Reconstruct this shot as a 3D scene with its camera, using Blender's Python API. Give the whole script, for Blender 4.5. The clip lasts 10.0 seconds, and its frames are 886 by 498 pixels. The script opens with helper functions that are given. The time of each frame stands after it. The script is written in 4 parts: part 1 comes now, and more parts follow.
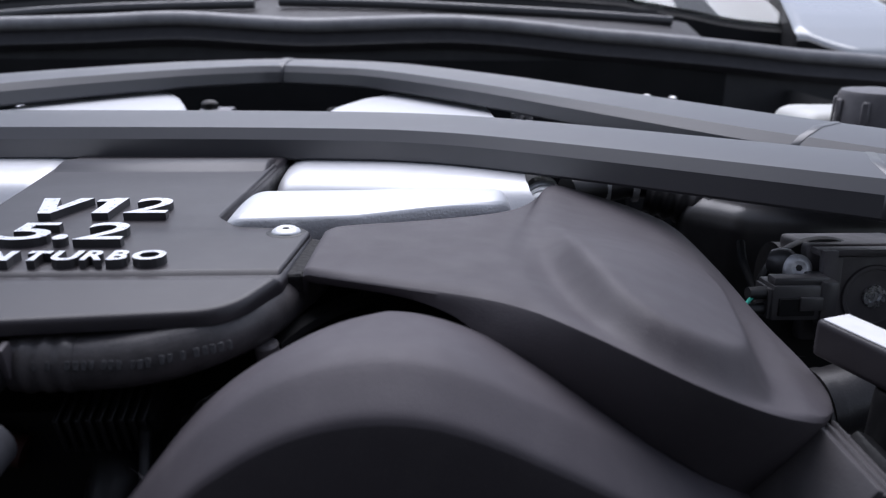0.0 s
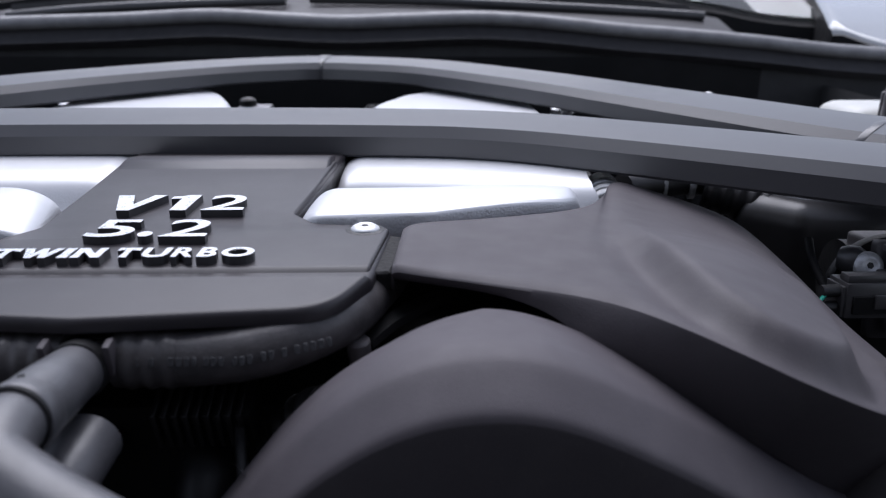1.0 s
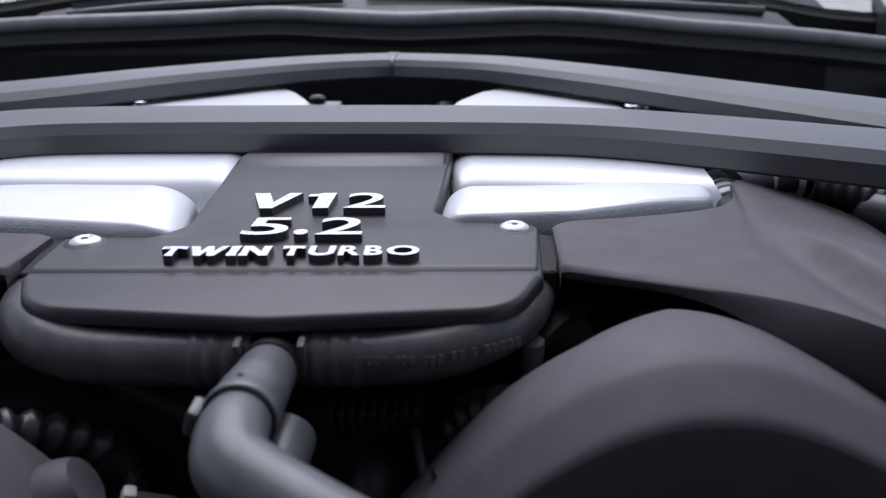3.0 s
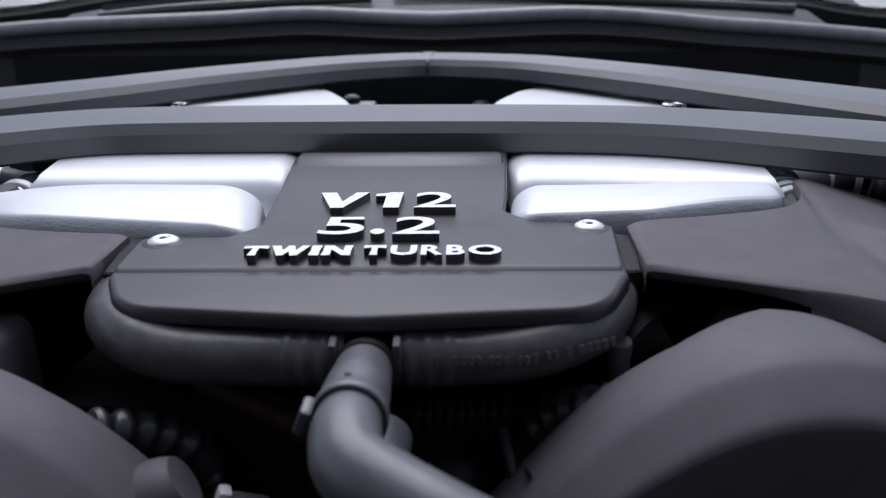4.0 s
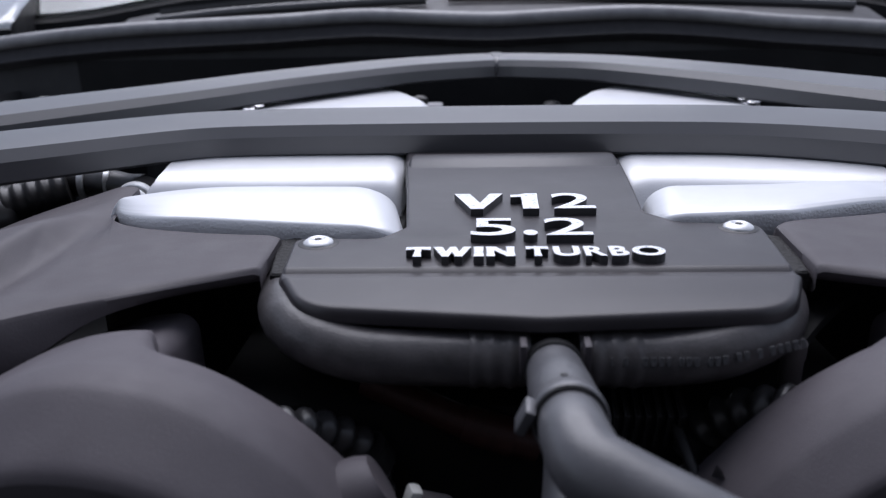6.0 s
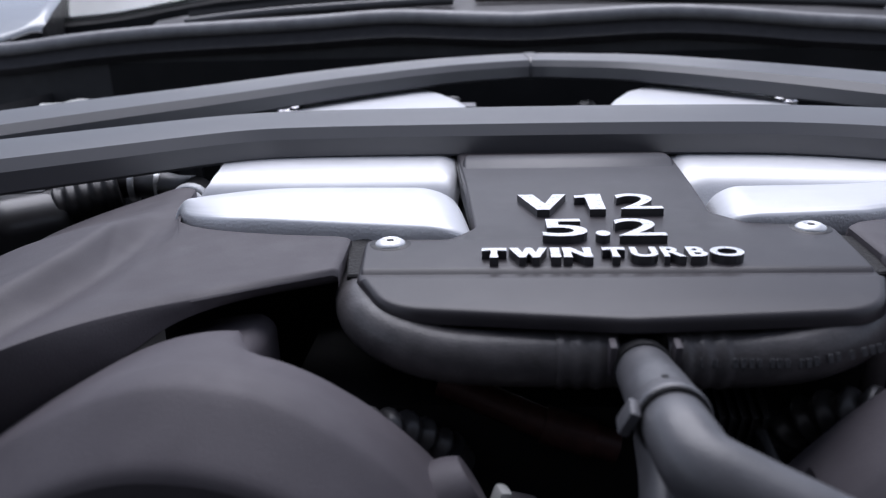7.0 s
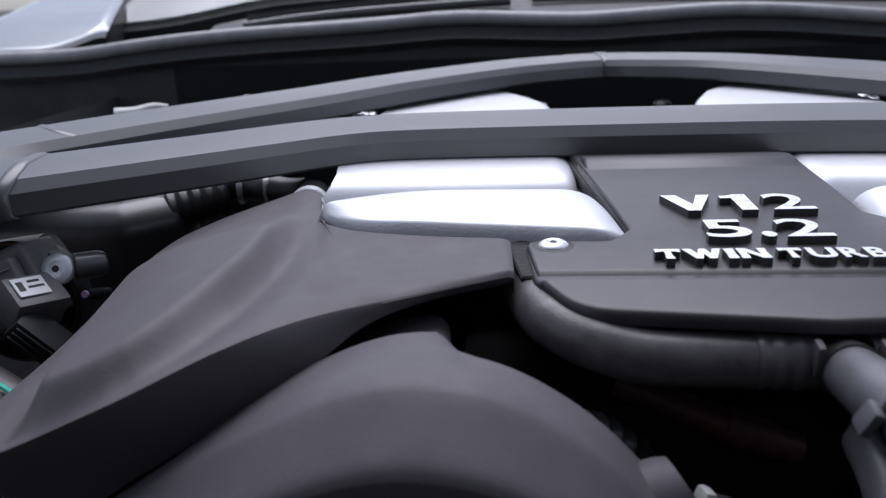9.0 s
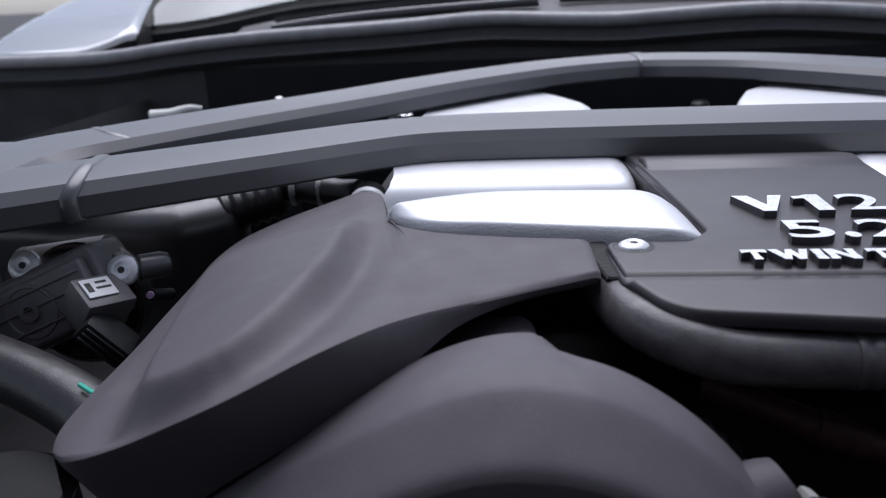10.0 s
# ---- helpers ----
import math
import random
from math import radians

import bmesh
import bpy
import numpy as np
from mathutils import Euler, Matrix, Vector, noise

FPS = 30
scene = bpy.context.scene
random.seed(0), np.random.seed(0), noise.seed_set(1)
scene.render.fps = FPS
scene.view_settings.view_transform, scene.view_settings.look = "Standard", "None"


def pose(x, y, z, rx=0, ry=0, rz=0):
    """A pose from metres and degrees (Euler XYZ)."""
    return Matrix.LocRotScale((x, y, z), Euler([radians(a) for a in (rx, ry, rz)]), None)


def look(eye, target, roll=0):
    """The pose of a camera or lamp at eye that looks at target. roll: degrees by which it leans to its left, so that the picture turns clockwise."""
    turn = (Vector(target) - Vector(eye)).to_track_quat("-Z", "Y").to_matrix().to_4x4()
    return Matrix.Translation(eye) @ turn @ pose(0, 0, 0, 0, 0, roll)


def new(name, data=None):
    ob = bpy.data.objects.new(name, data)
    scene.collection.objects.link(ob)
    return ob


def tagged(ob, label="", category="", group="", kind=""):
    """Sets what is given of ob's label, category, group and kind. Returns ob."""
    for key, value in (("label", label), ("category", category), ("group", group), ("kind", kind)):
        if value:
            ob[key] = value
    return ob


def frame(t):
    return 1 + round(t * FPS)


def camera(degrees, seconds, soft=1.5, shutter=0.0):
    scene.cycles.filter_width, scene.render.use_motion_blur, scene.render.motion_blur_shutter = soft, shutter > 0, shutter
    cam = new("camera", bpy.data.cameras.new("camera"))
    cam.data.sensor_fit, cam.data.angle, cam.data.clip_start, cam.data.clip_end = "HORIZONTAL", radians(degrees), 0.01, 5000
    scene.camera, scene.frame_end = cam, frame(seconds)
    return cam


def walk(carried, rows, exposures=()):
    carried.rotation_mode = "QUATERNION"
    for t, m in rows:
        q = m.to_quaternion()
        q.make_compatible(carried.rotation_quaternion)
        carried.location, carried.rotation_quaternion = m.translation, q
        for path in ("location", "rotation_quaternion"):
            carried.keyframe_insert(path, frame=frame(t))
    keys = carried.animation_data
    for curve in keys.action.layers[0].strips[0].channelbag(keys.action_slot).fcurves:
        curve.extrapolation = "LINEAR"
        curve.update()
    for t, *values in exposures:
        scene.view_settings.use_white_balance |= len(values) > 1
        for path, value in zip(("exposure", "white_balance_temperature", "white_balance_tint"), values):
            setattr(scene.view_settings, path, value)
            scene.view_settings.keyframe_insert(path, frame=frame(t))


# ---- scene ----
cam = camera(60.0, 10.0, 1.2)
ROWS = [
    # seconds, eye x, y, z, pitch, roll, yaw
    (0, 0.19548, -0.49904, 0.93224, 71.539, 0.436, -2.880),
    (0.5, 0.17680, -0.49798, 0.93253, 71.399, 0.274, -2.281),
    (1, 0.15652, -0.49675, 0.93213, 71.285, 0.146, -1.789),
    (1.5, 0.13829, -0.49570, 0.93214, 71.218, 0.052, -1.310),
    (2, 0.11869, -0.49453, 0.93236, 71.126, -0.039, -0.901),
    (2.5, 0.09951, -0.49282, 0.93215, 71.082, -0.120, -0.437),
    (4, 0.04484, -0.49006, 0.93129, 71.054, -0.613, 1.058),
    (4.5, 0.02578, -0.49075, 0.93170, 71.059, -0.775, 1.578),
    (5, 0.00716, -0.49134, 0.93220, 71.048, -0.921, 1.966),
    (6.5, -0.04563, -0.49513, 0.93416, 71.134, -1.483, 3.399),
    (7, -0.06259, -0.49627, 0.93494, 71.144, -1.674, 3.919),
    (7.5, -0.08464, -0.49894, 0.93632, 71.155, -1.892, 4.443),
    (8, -0.10382, -0.50080, 0.93739, 71.172, -2.125, 4.909),
    (8.5, -0.12403, -0.50207, 0.93821, 71.200, -2.344, 5.390),
    (9, -0.14285, -0.50462, 0.93943, 71.217, -2.495, 5.777),
    (9.5, -0.16225, -0.50690, 0.94025, 71.273, -2.672, 6.186),
    (10, -0.18264, -0.50913, 0.94144, 71.320, -2.833, 6.651),
]
walk(cam, [(t, pose(x, y, z, 0, 0, yaw) @ pose(0, 0, 0, pitch) @ pose(0, 0, 0, 0, 0, roll)) for t, x, y, z, pitch, roll, yaw in ROWS],
     [(0, 0.09, 5950, 16), (2.5, 0.0, 5950, 16), (4.5, -0.08, 5950, 16), (7, 0.0, 5950, 16), (10, 0.09, 5950, 16)])
cam.data.dof.use_dof = True
cam.data.dof.focus_distance = 0.53
cam.data.dof.aperture_fstop = 9.0

# ---- light: an overcast sky with a broad, weak sun ----
world = bpy.data.worlds.new("sky")
scene.world = world
world.use_nodes = True
wn = world.node_tree.nodes
wn.clear()
sky = wn.new("ShaderNodeTexSky")
sky.sky_type = "NISHITA"
sky.sun_disc = False
sky.sun_elevation = radians(58)
sky.sun_rotation = radians(20)
sky.dust_density = 1.0
bg = wn.new("ShaderNodeBackground")
bg.inputs["Strength"].default_value = 0.12
wo = wn.new("ShaderNodeOutputWorld")
veil = wn.new("ShaderNodeHueSaturation")
veil.inputs["Saturation"].default_value = 0.4
world.node_tree.links.new(sky.outputs[0], veil.inputs["Color"])
world.node_tree.links.new(veil.outputs[0], bg.inputs[0])
world.node_tree.links.new(bg.outputs[0], wo.inputs[0])
sun_data = bpy.data.lights.new("sun", "SUN")
sun_data.energy = 2.7
sun_data.angle = radians(60)
sun_data.color = (1.0, 0.98, 0.97)
sun = new("sun", sun_data)
sun.matrix_world = look((-0.2, 1.25, 3.0), (0, 0, 0.8))


# ---- materials ----
def mat(name, color, rough=0.5, metal=0.0, grain=0.0, grain_size=0.002, var=0.15, var_size=0.05, rough_var=0.08, spec=0.5, coat=0.0):
    m = bpy.data.materials.new(name)
    m.use_nodes = True
    nt = m.node_tree
    b = nt.nodes["Principled BSDF"]
    geo = nt.nodes.new("ShaderNodeNewGeometry")
    n1 = nt.nodes.new("ShaderNodeTexNoise")
    n1.inputs["Scale"].default_value = 1.0 / var_size
    n1.inputs["Detail"].default_value = 5.0
    n1.inputs["Roughness"].default_value = 0.65
    nt.links.new(geo.outputs["Position"], n1.inputs["Vector"])
    ramp = nt.nodes.new("ShaderNodeMapRange")
    ramp.inputs["From Min"].default_value = 0.3
    ramp.inputs["From Max"].default_value = 0.7
    ramp.inputs["To Min"].default_value = 1.0 - var
    ramp.inputs["To Max"].default_value = 1.0 + var
    nt.links.new(n1.outputs["Fac"], ramp.inputs["Value"])
    mul = nt.nodes.new("ShaderNodeVectorMath")
    mul.operation = "SCALE"
    mul.inputs[0].default_value = color
    nt.links.new(ramp.outputs[0], mul.inputs["Scale"])
    nt.links.new(mul.outputs[0], b.inputs["Base Color"])
    r2 = nt.nodes.new("ShaderNodeMapRange")
    r2.inputs["From Min"].default_value = 0.3
    r2.inputs["From Max"].default_value = 0.7
    r2.inputs["To Min"].default_value = max(0.02, rough - rough_var)
    r2.inputs["To Max"].default_value = min(1.0, rough + rough_var)
    n3 = nt.nodes.new("ShaderNodeTexNoise")
    n3.inputs["Scale"].default_value = 2.3 / var_size
    n3.inputs["Detail"].default_value = 6.0
    nt.links.new(geo.outputs["Position"], n3.inputs["Vector"])
    nt.links.new(n3.outputs["Fac"], r2.inputs["Value"])
    nt.links.new(r2.outputs[0], b.inputs["Roughness"])
    b.inputs["Metallic"].default_value = metal
    b.inputs["Specular IOR Level"].default_value = spec
    b.inputs["Coat Weight"].default_value = coat
    b.inputs["Coat Roughness"].default_value = 0.05
    if grain > 0:
        n2 = nt.nodes.new("ShaderNodeTexNoise")
        n2.inputs["Scale"].default_value = 1.0 / grain_size
        n2.inputs["Detail"].default_value = 3.0
        nt.links.new(geo.outputs["Position"], n2.inputs["Vector"])
        bump = nt.nodes.new("ShaderNodeBump")
        bump.inputs["Strength"].default_value = grain
        bump.inputs["Distance"].default_value = grain_size * 0.5
        nt.links.new(n2.outputs["Fac"], bump.inputs["Height"])
        nt.links.new(bump.outputs[0], b.inputs["Normal"])
    return m


def dusty(m, amount, size):
    """Sparse pale specks and soft smudges of dust over a dark surface."""
    nt = m.node_tree
    b = nt.nodes["Principled BSDF"]
    old = b.inputs["Base Color"].links[0].from_socket
    geo = nt.nodes.new("ShaderNodeNewGeometry")
    mix = nt.nodes.new("ShaderNodeMix")
    mix.data_type = "RGBA"
    mix.inputs["B"].default_value = (0.22, 0.21, 0.20, 1)
    total = nt.nodes.new("ShaderNodeMath")
    total.operation = "ADD"
    for i, (scale, lo, hi, most) in enumerate(((1.0 / size, 0.66, 0.80, amount), (0.04 / size, 0.50, 0.85, amount * 0.35))):
        n = nt.nodes.new("ShaderNodeTexNoise")
        n.inputs["Scale"].default_value = scale
        n.inputs["Detail"].default_value = 2.0 + 4 * i
        r = nt.nodes.new("ShaderNodeMapRange")
        r.inputs["From Min"].default_value = lo
        r.inputs["From Max"].default_value = hi
        r.inputs["To Max"].default_value = most
        nt.links.new(geo.outputs["Position"], n.inputs["Vector"])
        nt.links.new(n.outputs["Fac"], r.inputs["Value"])
        nt.links.new(r.outputs[0], total.inputs[i])
    nt.links.new(total.outputs[0], mix.inputs["Factor"])
    nt.links.new(old, mix.inputs["A"])
    nt.links.new(mix.outputs["Result"], b.inputs["Base Color"])


M_PLASTIC = mat("moulded_black_plastic", (0.080, 0.0715, 0.079), 0.58, 0, 0.42, 0.0009, 0.05, 0.05, 0.05, 0.4)
# Black plastic with its base colour raised to stand in for missing light.
M_MOULD = mat("lightened_black_moulding", (0.130, 0.122, 0.126), 0.42, 0, 0.2, 0.0012, 0.15, 0.02, 0.05)
M_COVER = mat("satin_black_cover", (0.030, 0.0265, 0.0305), 0.40, 0, 0.10, 0.0007, 0.05, 0.09, 0.02)
M_DRUM = mat("soft_black_duct_plastic", (0.100, 0.090, 0.100), 0.58, 0, 0.32, 0.0009, 0.08, 0.03, 0.04, 0.36)
M_BLACK = mat("deep_black_plastic", (0.018, 0.018, 0.019), 0.45, 0, 0.2, 0.002, 0.3, 0.03)
M_GLOSSBLACK = mat("shiny_black_plastic", (0.056, 0.055, 0.057), 0.34, 0, 0.05, 0.002, 0.2, 0.03, 0.04, 0.8)
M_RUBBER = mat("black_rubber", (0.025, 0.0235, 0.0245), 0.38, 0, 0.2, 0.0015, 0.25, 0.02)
M_HOSE = mat("grey_rubber_hose", (0.090, 0.090, 0.098), 0.40, 0, 0.15, 0.0015, 0.2, 0.02, 0.05, 0.8)
M_COOLANT = mat("coolant_hose_rubber", (0.078, 0.073, 0.075), 0.36, 0, 0.25, 0.0015, 0.30, 0.012, 0.07)
# Sheen on the black rubber is put into this pale base colour.
M_SEAL = mat("sheen_pale_weatherstrip", (0.29, 0.286, 0.290), 0.42, 0, 0.1, 0.002, 0.2, 0.04)
M_BRACE = mat("satin_grey_brace_paint", (0.066, 0.066, 0.071), 0.32, 0, 0, 0.0008, 0.03, 0.08, 0.01, 0.8)
M_SILVER = mat("silver_painted_cast_alloy", (0.74, 0.75, 0.77), 0.40, 0.3, 0.3, 0.0017, 0.02, 0.02, 0.03)


def rough_on_slopes(m, flat, steep):
    """The as-cast grain stays on the steep sides, the top is rubbed smooth."""
    nt = m.node_tree
    geo = nt.nodes.new("ShaderNodeNewGeometry")
    sep = nt.nodes.new("ShaderNodeSeparateXYZ")
    rng = nt.nodes.new("ShaderNodeMapRange")
    rng.inputs["From Min"].default_value = 0.72
    rng.inputs["From Max"].default_value = 0.35
    rng.inputs["To Min"].default_value = flat
    rng.inputs["To Max"].default_value = steep
    nt.links.new(geo.outputs["True Normal"], sep.inputs[0])
    nt.links.new(sep.outputs["Z"], rng.inputs["Value"])
    for n in nt.nodes:
        if n.bl_idname == "ShaderNodeBump":
            nt.links.new(rng.outputs[0], n.inputs["Strength"])


rough_on_slopes(M_SILVER, 0.04, 0.8)
M_CHROME = mat("polished_metal", (0.92, 0.92, 0.93), 0.30, 1.0, 0, 0.001, 0.08, 0.01, 0.05)
M_ZINC = mat("bright_zinc_bolt", (0.78, 0.79, 0.80), 0.36, 0.40, 0.1, 0.001, 0.15, 0.004, 0.06)
M_STEEL = mat("zinc_plated_steel", (0.6, 0.6, 0.62), 0.28, 1.0, 0.1, 0.001, 0.2, 0.006)
M_ALLOY = mat("dull_cast_alloy", (0.30, 0.30, 0.32), 0.45, 0.7, 0.3, 0.002, 0.25, 0.01)
M_PAINT = mat("pale_silver_car_paint", (0.35, 0.37, 0.39), 0.22, 0, 0, 0.001, 0.02, 0.3, 0.03, 0.5, 0.8)
M_WHITE = mat("white_plastic", (0.8, 0.8, 0.8), 0.4, 0, 0, 0.001, 0.05, 0.01)
M_TANK = mat("off_white_tank_plastic", (0.70, 0.70, 0.66), 0.45, 0, 0, 0.001, 0.08, 0.03)
M_GREEN = mat("green_wire_insulation", (0.01, 0.42, 0.30), 0.4, 0, 0, 0.001, 0.15, 0.004)
M_RUST = mat("brown_red_hose", (0.055, 0.020, 0.016), 0.5, 0, 0.2, 0.002, 0.3, 0.01)
M_PRINT = mat("worn_grey_print", (0.062, 0.062, 0.066), 0.6, 0, 0, 0.001, 0.5, 0.002)
M_PURPLE = mat("pale_violet_plug", (0.35, 0.24, 0.36), 0.4, 0, 0, 0.001, 0.1, 0.004)
M_GROUND = mat("asphalt", (0.05, 0.05, 0.05), 0.9, 0, 0.5, 0.01, 0.25, 0.3)
M_FOAM = mat("rough_black_foam", (0.011, 0.0105, 0.011), 0.75, 0, 1.0, 0.0030, 0.5, 0.002)
# Near-black and dull: the deep shade of the bay is put into this colour.
M_BAY = mat("bay_shade_black", (0.009, 0.009, 0.0095), 0.65, 0, 0.1, 0.003, 0.3, 0.1, 0.04, 0.25)
M_LINER = mat("bonnet_liner", (0.040, 0.040, 0.041), 0.8, 0, 0.3, 0.004, 0.2, 0.1)
M_COWL = mat("grey_cowl_plastic", (0.040, 0.039, 0.042), 0.55, 0, 0.1, 0.002, 0.1, 0.05, 0.04, 0.35)

for m, amount, size in ((M_PLASTIC, 0.36, 0.0011), (M_COVER, 0.22, 0.0009), (M_DRUM, 0.22, 0.0012), (M_RUBBER, 0.04, 0.0015)):
    dusty(m, amount, size)


def glass_material():
    m = bpy.data.materials.new("reflection_dimmed_glass")
    m.use_nodes = True
    b = m.node_tree.nodes["Principled BSDF"]
    # Dark base colour stands in for a dimmer sky reflection in the pane.
    b.inputs["Base Color"].default_value = (0.22, 0.25, 0.25, 1)
    b.inputs["Roughness"].default_value = 0.02
    b.inputs["Transmission Weight"].default_value = 1.0
    b.inputs["IOR"].default_value = 1.5
    b.inputs["Specular IOR Level"].default_value = 0.12
    return m


M_GLASS = glass_material()


# ---- building helpers ----
def finish(bm, angle=38):
    bmesh.ops.recalc_face_normals(bm, faces=bm.faces[:])
    lim = radians(angle)
    for f in bm.faces:
        f.smooth = True
    for e in bm.edges:
        e.smooth = not (len(e.link_faces) == 2 and e.calc_face_angle(0) > lim)


def thing(name, at, label, category, group="", kind=""):
    ob = new(name)
    ob.empty_display_size = 0.02
    ob.location = at
    return tagged(ob, label, category, group, kind)


def part(name, bm, material, parent, label="", angle=38):
    finish(bm, angle)
    me = bpy.data.meshes.new(name)
    bm.to_mesh(me)
    bm.free()
    me.materials.append(material)
    ob = new(name, me)
    if parent:
        ob.parent = parent
        if parent.type == "EMPTY":
            ob.matrix_parent_inverse = Matrix.Translation(-Vector(parent.location))
    return tagged(ob, label)


def solo(name, bm, material, label, category, group="", kind="", angle=38):
    return tagged(part(name, bm, material, None, "", angle), label, category, group, kind)


def spline(pts, n):
    """n points along a smooth curve through pts, by even steps of length."""
    P = [Vector(p) for p in pts]
    out = []
    for i in range(len(P) - 1):
        a, b, c, d = P[max(i - 1, 0)], P[i], P[i + 1], P[min(i + 2, len(P) - 1)]
        for k in range(16):
            t = k / 16
            out.append(0.5 * (2 * b + (c - a) * t + (2 * a - 5 * b + 4 * c - d) * t * t + (3 * b - a - 3 * c + d) * t ** 3))
    out.append(P[-1])
    run = [0.0]
    for a, b in zip(out, out[1:]):
        run.append(run[-1] + (b - a).length)
    res, j = [], 0
    for k in range(n):
        s = run[-1] * k / (n - 1)
        while j < len(run) - 2 and run[j + 1] < s:
            j += 1
        t = (s - run[j]) / max(run[j + 1] - run[j], 1e-9)
        res.append(out[j].lerp(out[j + 1], min(max(t, 0), 1)))
    return res


def keyed(knots, u):
    """A smooth value or place at u from knots of (u, place)."""
    for i in range(len(knots) - 1):
        if u <= knots[i + 1][0] or i == len(knots) - 2:
            (u0, b), (u1, c) = knots[i], knots[i + 1]
            a, d = knots[max(i - 1, 0)][1], knots[min(i + 2, len(knots) - 1)][1]
            a, b, c, d = Vector(a), Vector(b), Vector(c), Vector(d)
            t = min(max((u - u0) / (u1 - u0), 0), 1)
            return 0.5 * (2 * b + (c - a) * t + (2 * a - 5 * b + 4 * c - d) * t * t + (3 * b - a - 3 * c + d) * t ** 3)


def skin(rows, bm=None, close=False, caps=False):
    """Quads over rows of points; close joins each row's ends."""
    bm = bm or bmesh.new()
    grid = [[bm.verts.new(p) for p in r] for r in rows]
    for a, b in zip(grid, grid[1:]):
        m = len(a)
        for j in range(m if close else m - 1):
            bm.faces.new((a[j], a[(j + 1) % m], b[(j + 1) % m], b[j]))
    if caps:
        bm.faces.new(grid[0])
        bm.faces.new(list(reversed(grid[-1])))
    return bm


def tube(pts, radius, seg=20, n=40, bm=None, caps=True, ridge=0.0, ridges=0, straight=False):
    """A round tube along a smooth curve; radius may be a number or a function of 0..1."""
    path = [Vector(p) for p in pts] if straight else spline(pts, n)
    rows, side = [], None
    for i, p in enumerate(path):
        d = (path[min(i + 1, len(path) - 1)] - path[max(i - 1, 0)]).normalized()
        if side is None:
            side = d.orthogonal().normalized()
        side = (side - d * side.dot(d)).normalized()
        up = d.cross(side)
        u = i / (len(path) - 1)
        r = radius(u) if callable(radius) else radius
        if ridges:
            r += ridge * math.sin(2 * math.pi * ridges * u)
        rows.append([p + side * r * math.cos(2 * math.pi * k / seg) + up * r * math.sin(2 * math.pi * k / seg) for k in range(seg)])
    return skin(rows, bm, True, caps)


def turned(base, axis, profile, seg=28, bm=None):
    """A turned body: profile rows of (along, radius) from base along axis."""
    base, d = Vector(base), Vector(axis).normalized()
    s = d.orthogonal().normalized()
    u = d.cross(s)
    rows = [[base + d * h + (s * math.cos(2 * math.pi * k / seg) + u * math.sin(2 * math.pi * k / seg)) * max(r, 1e-5) for k in range(seg)] for h, r in profile]
    return skin(rows, bm, True, True)


def block(size, m=None, bevel=0.002, segs=2, bm=None):
    """A box with rounded edges, its middle at the pose m."""
    b = bmesh.new()
    bmesh.ops.create_cube(b, size=1.0)
    bmesh.ops.scale(b, vec=size, verts=b.verts)
    if bevel:
        bmesh.ops.bevel(b, geom=b.edges[:], offset=bevel, segments=segs, profile=0.6, affect="EDGES")
    if m is not None:
        bmesh.ops.transform(b, matrix=m, verts=b.verts)
    if bm is None:
        return b
    me = bpy.data.meshes.new("join")
    b.to_mesh(me)
    b.free()
    bm.from_mesh(me)
    bpy.data.meshes.remove(me)
    return bm


def slab(outline, z0, z1, bevel=0.002, segs=3, under=True):
    """A flat plate with a plan outline, its upper edge rounded."""
    pts = []
    for x, y in outline:
        p = Vector((x, y))
        if not pts or (p - pts[-1]).length > 1e-5:
            pts.append(p)
    if (pts[0] - pts[-1]).length < 1e-5:
        pts.pop()
    n = len(pts)
    turn = 1 if sum(p.cross(q) for p, q in zip(pts, pts[1:] + pts[:1])) > 0 else -1
    inward = []
    for i in range(n):
        a, b = (pts[i] - pts[i - 1]).normalized(), (pts[(i + 1) % n] - pts[i]).normalized()
        na, nb = Vector((-a.y, a.x)) * turn, Vector((-b.y, b.x)) * turn
        m = (na + nb).normalized()
        inward.append(m / max(0.6, m.dot(na)))
    bm = bmesh.new()
    levels = [(0.0, z0)]
    if bevel:
        levels += [(bevel * (1 - math.cos(math.pi / 2 * k / segs)), z1 - bevel + bevel * math.sin(math.pi / 2 * k / segs)) for k in range(segs + 1)]
    else:
        levels.append((0.0, z1))
    rings = [[bm.verts.new((p.x + q.x * d, p.y + q.y * d, z)) for p, q in zip(pts, inward)] for d, z in levels]
    for low, top in zip(rings, rings[1:]):
        for i in range(n):
            bm.faces.new((low[i], low[(i + 1) % n], top[(i + 1) % n], top[i]))
    bm.faces.new(rings[-1])
    if under:
        bm.faces.new(list(reversed(rings[0])))
    return bm


def rounded(corners, n=6):
    """A plan outline whose corners (x, y, radius) are rounded."""
    out = []
    m = len(corners)
    for i in range(m):
        p = Vector(corners[i][:2])
        a, b, r = Vector(corners[i - 1][:2]), Vector(corners[(i + 1) % m][:2]), corners[i][2]
        if r <= 0:
            out.append(tuple(p))
            continue
        da, db = (a - p).normalized(), (b - p).normalized()
        half = math.acos(max(-1, min(1, da.dot(db)))) / 2
        cut = min(r / math.tan(half), 0.48 * (a - p).length, 0.48 * (b - p).length)
        s, e = p + da * cut, p + db * cut
        for k in range(n + 1):
            t = k / n
            out.append(tuple((1 - t) ** 2 * s + 2 * t * (1 - t) * p + t * t * e))
    return out


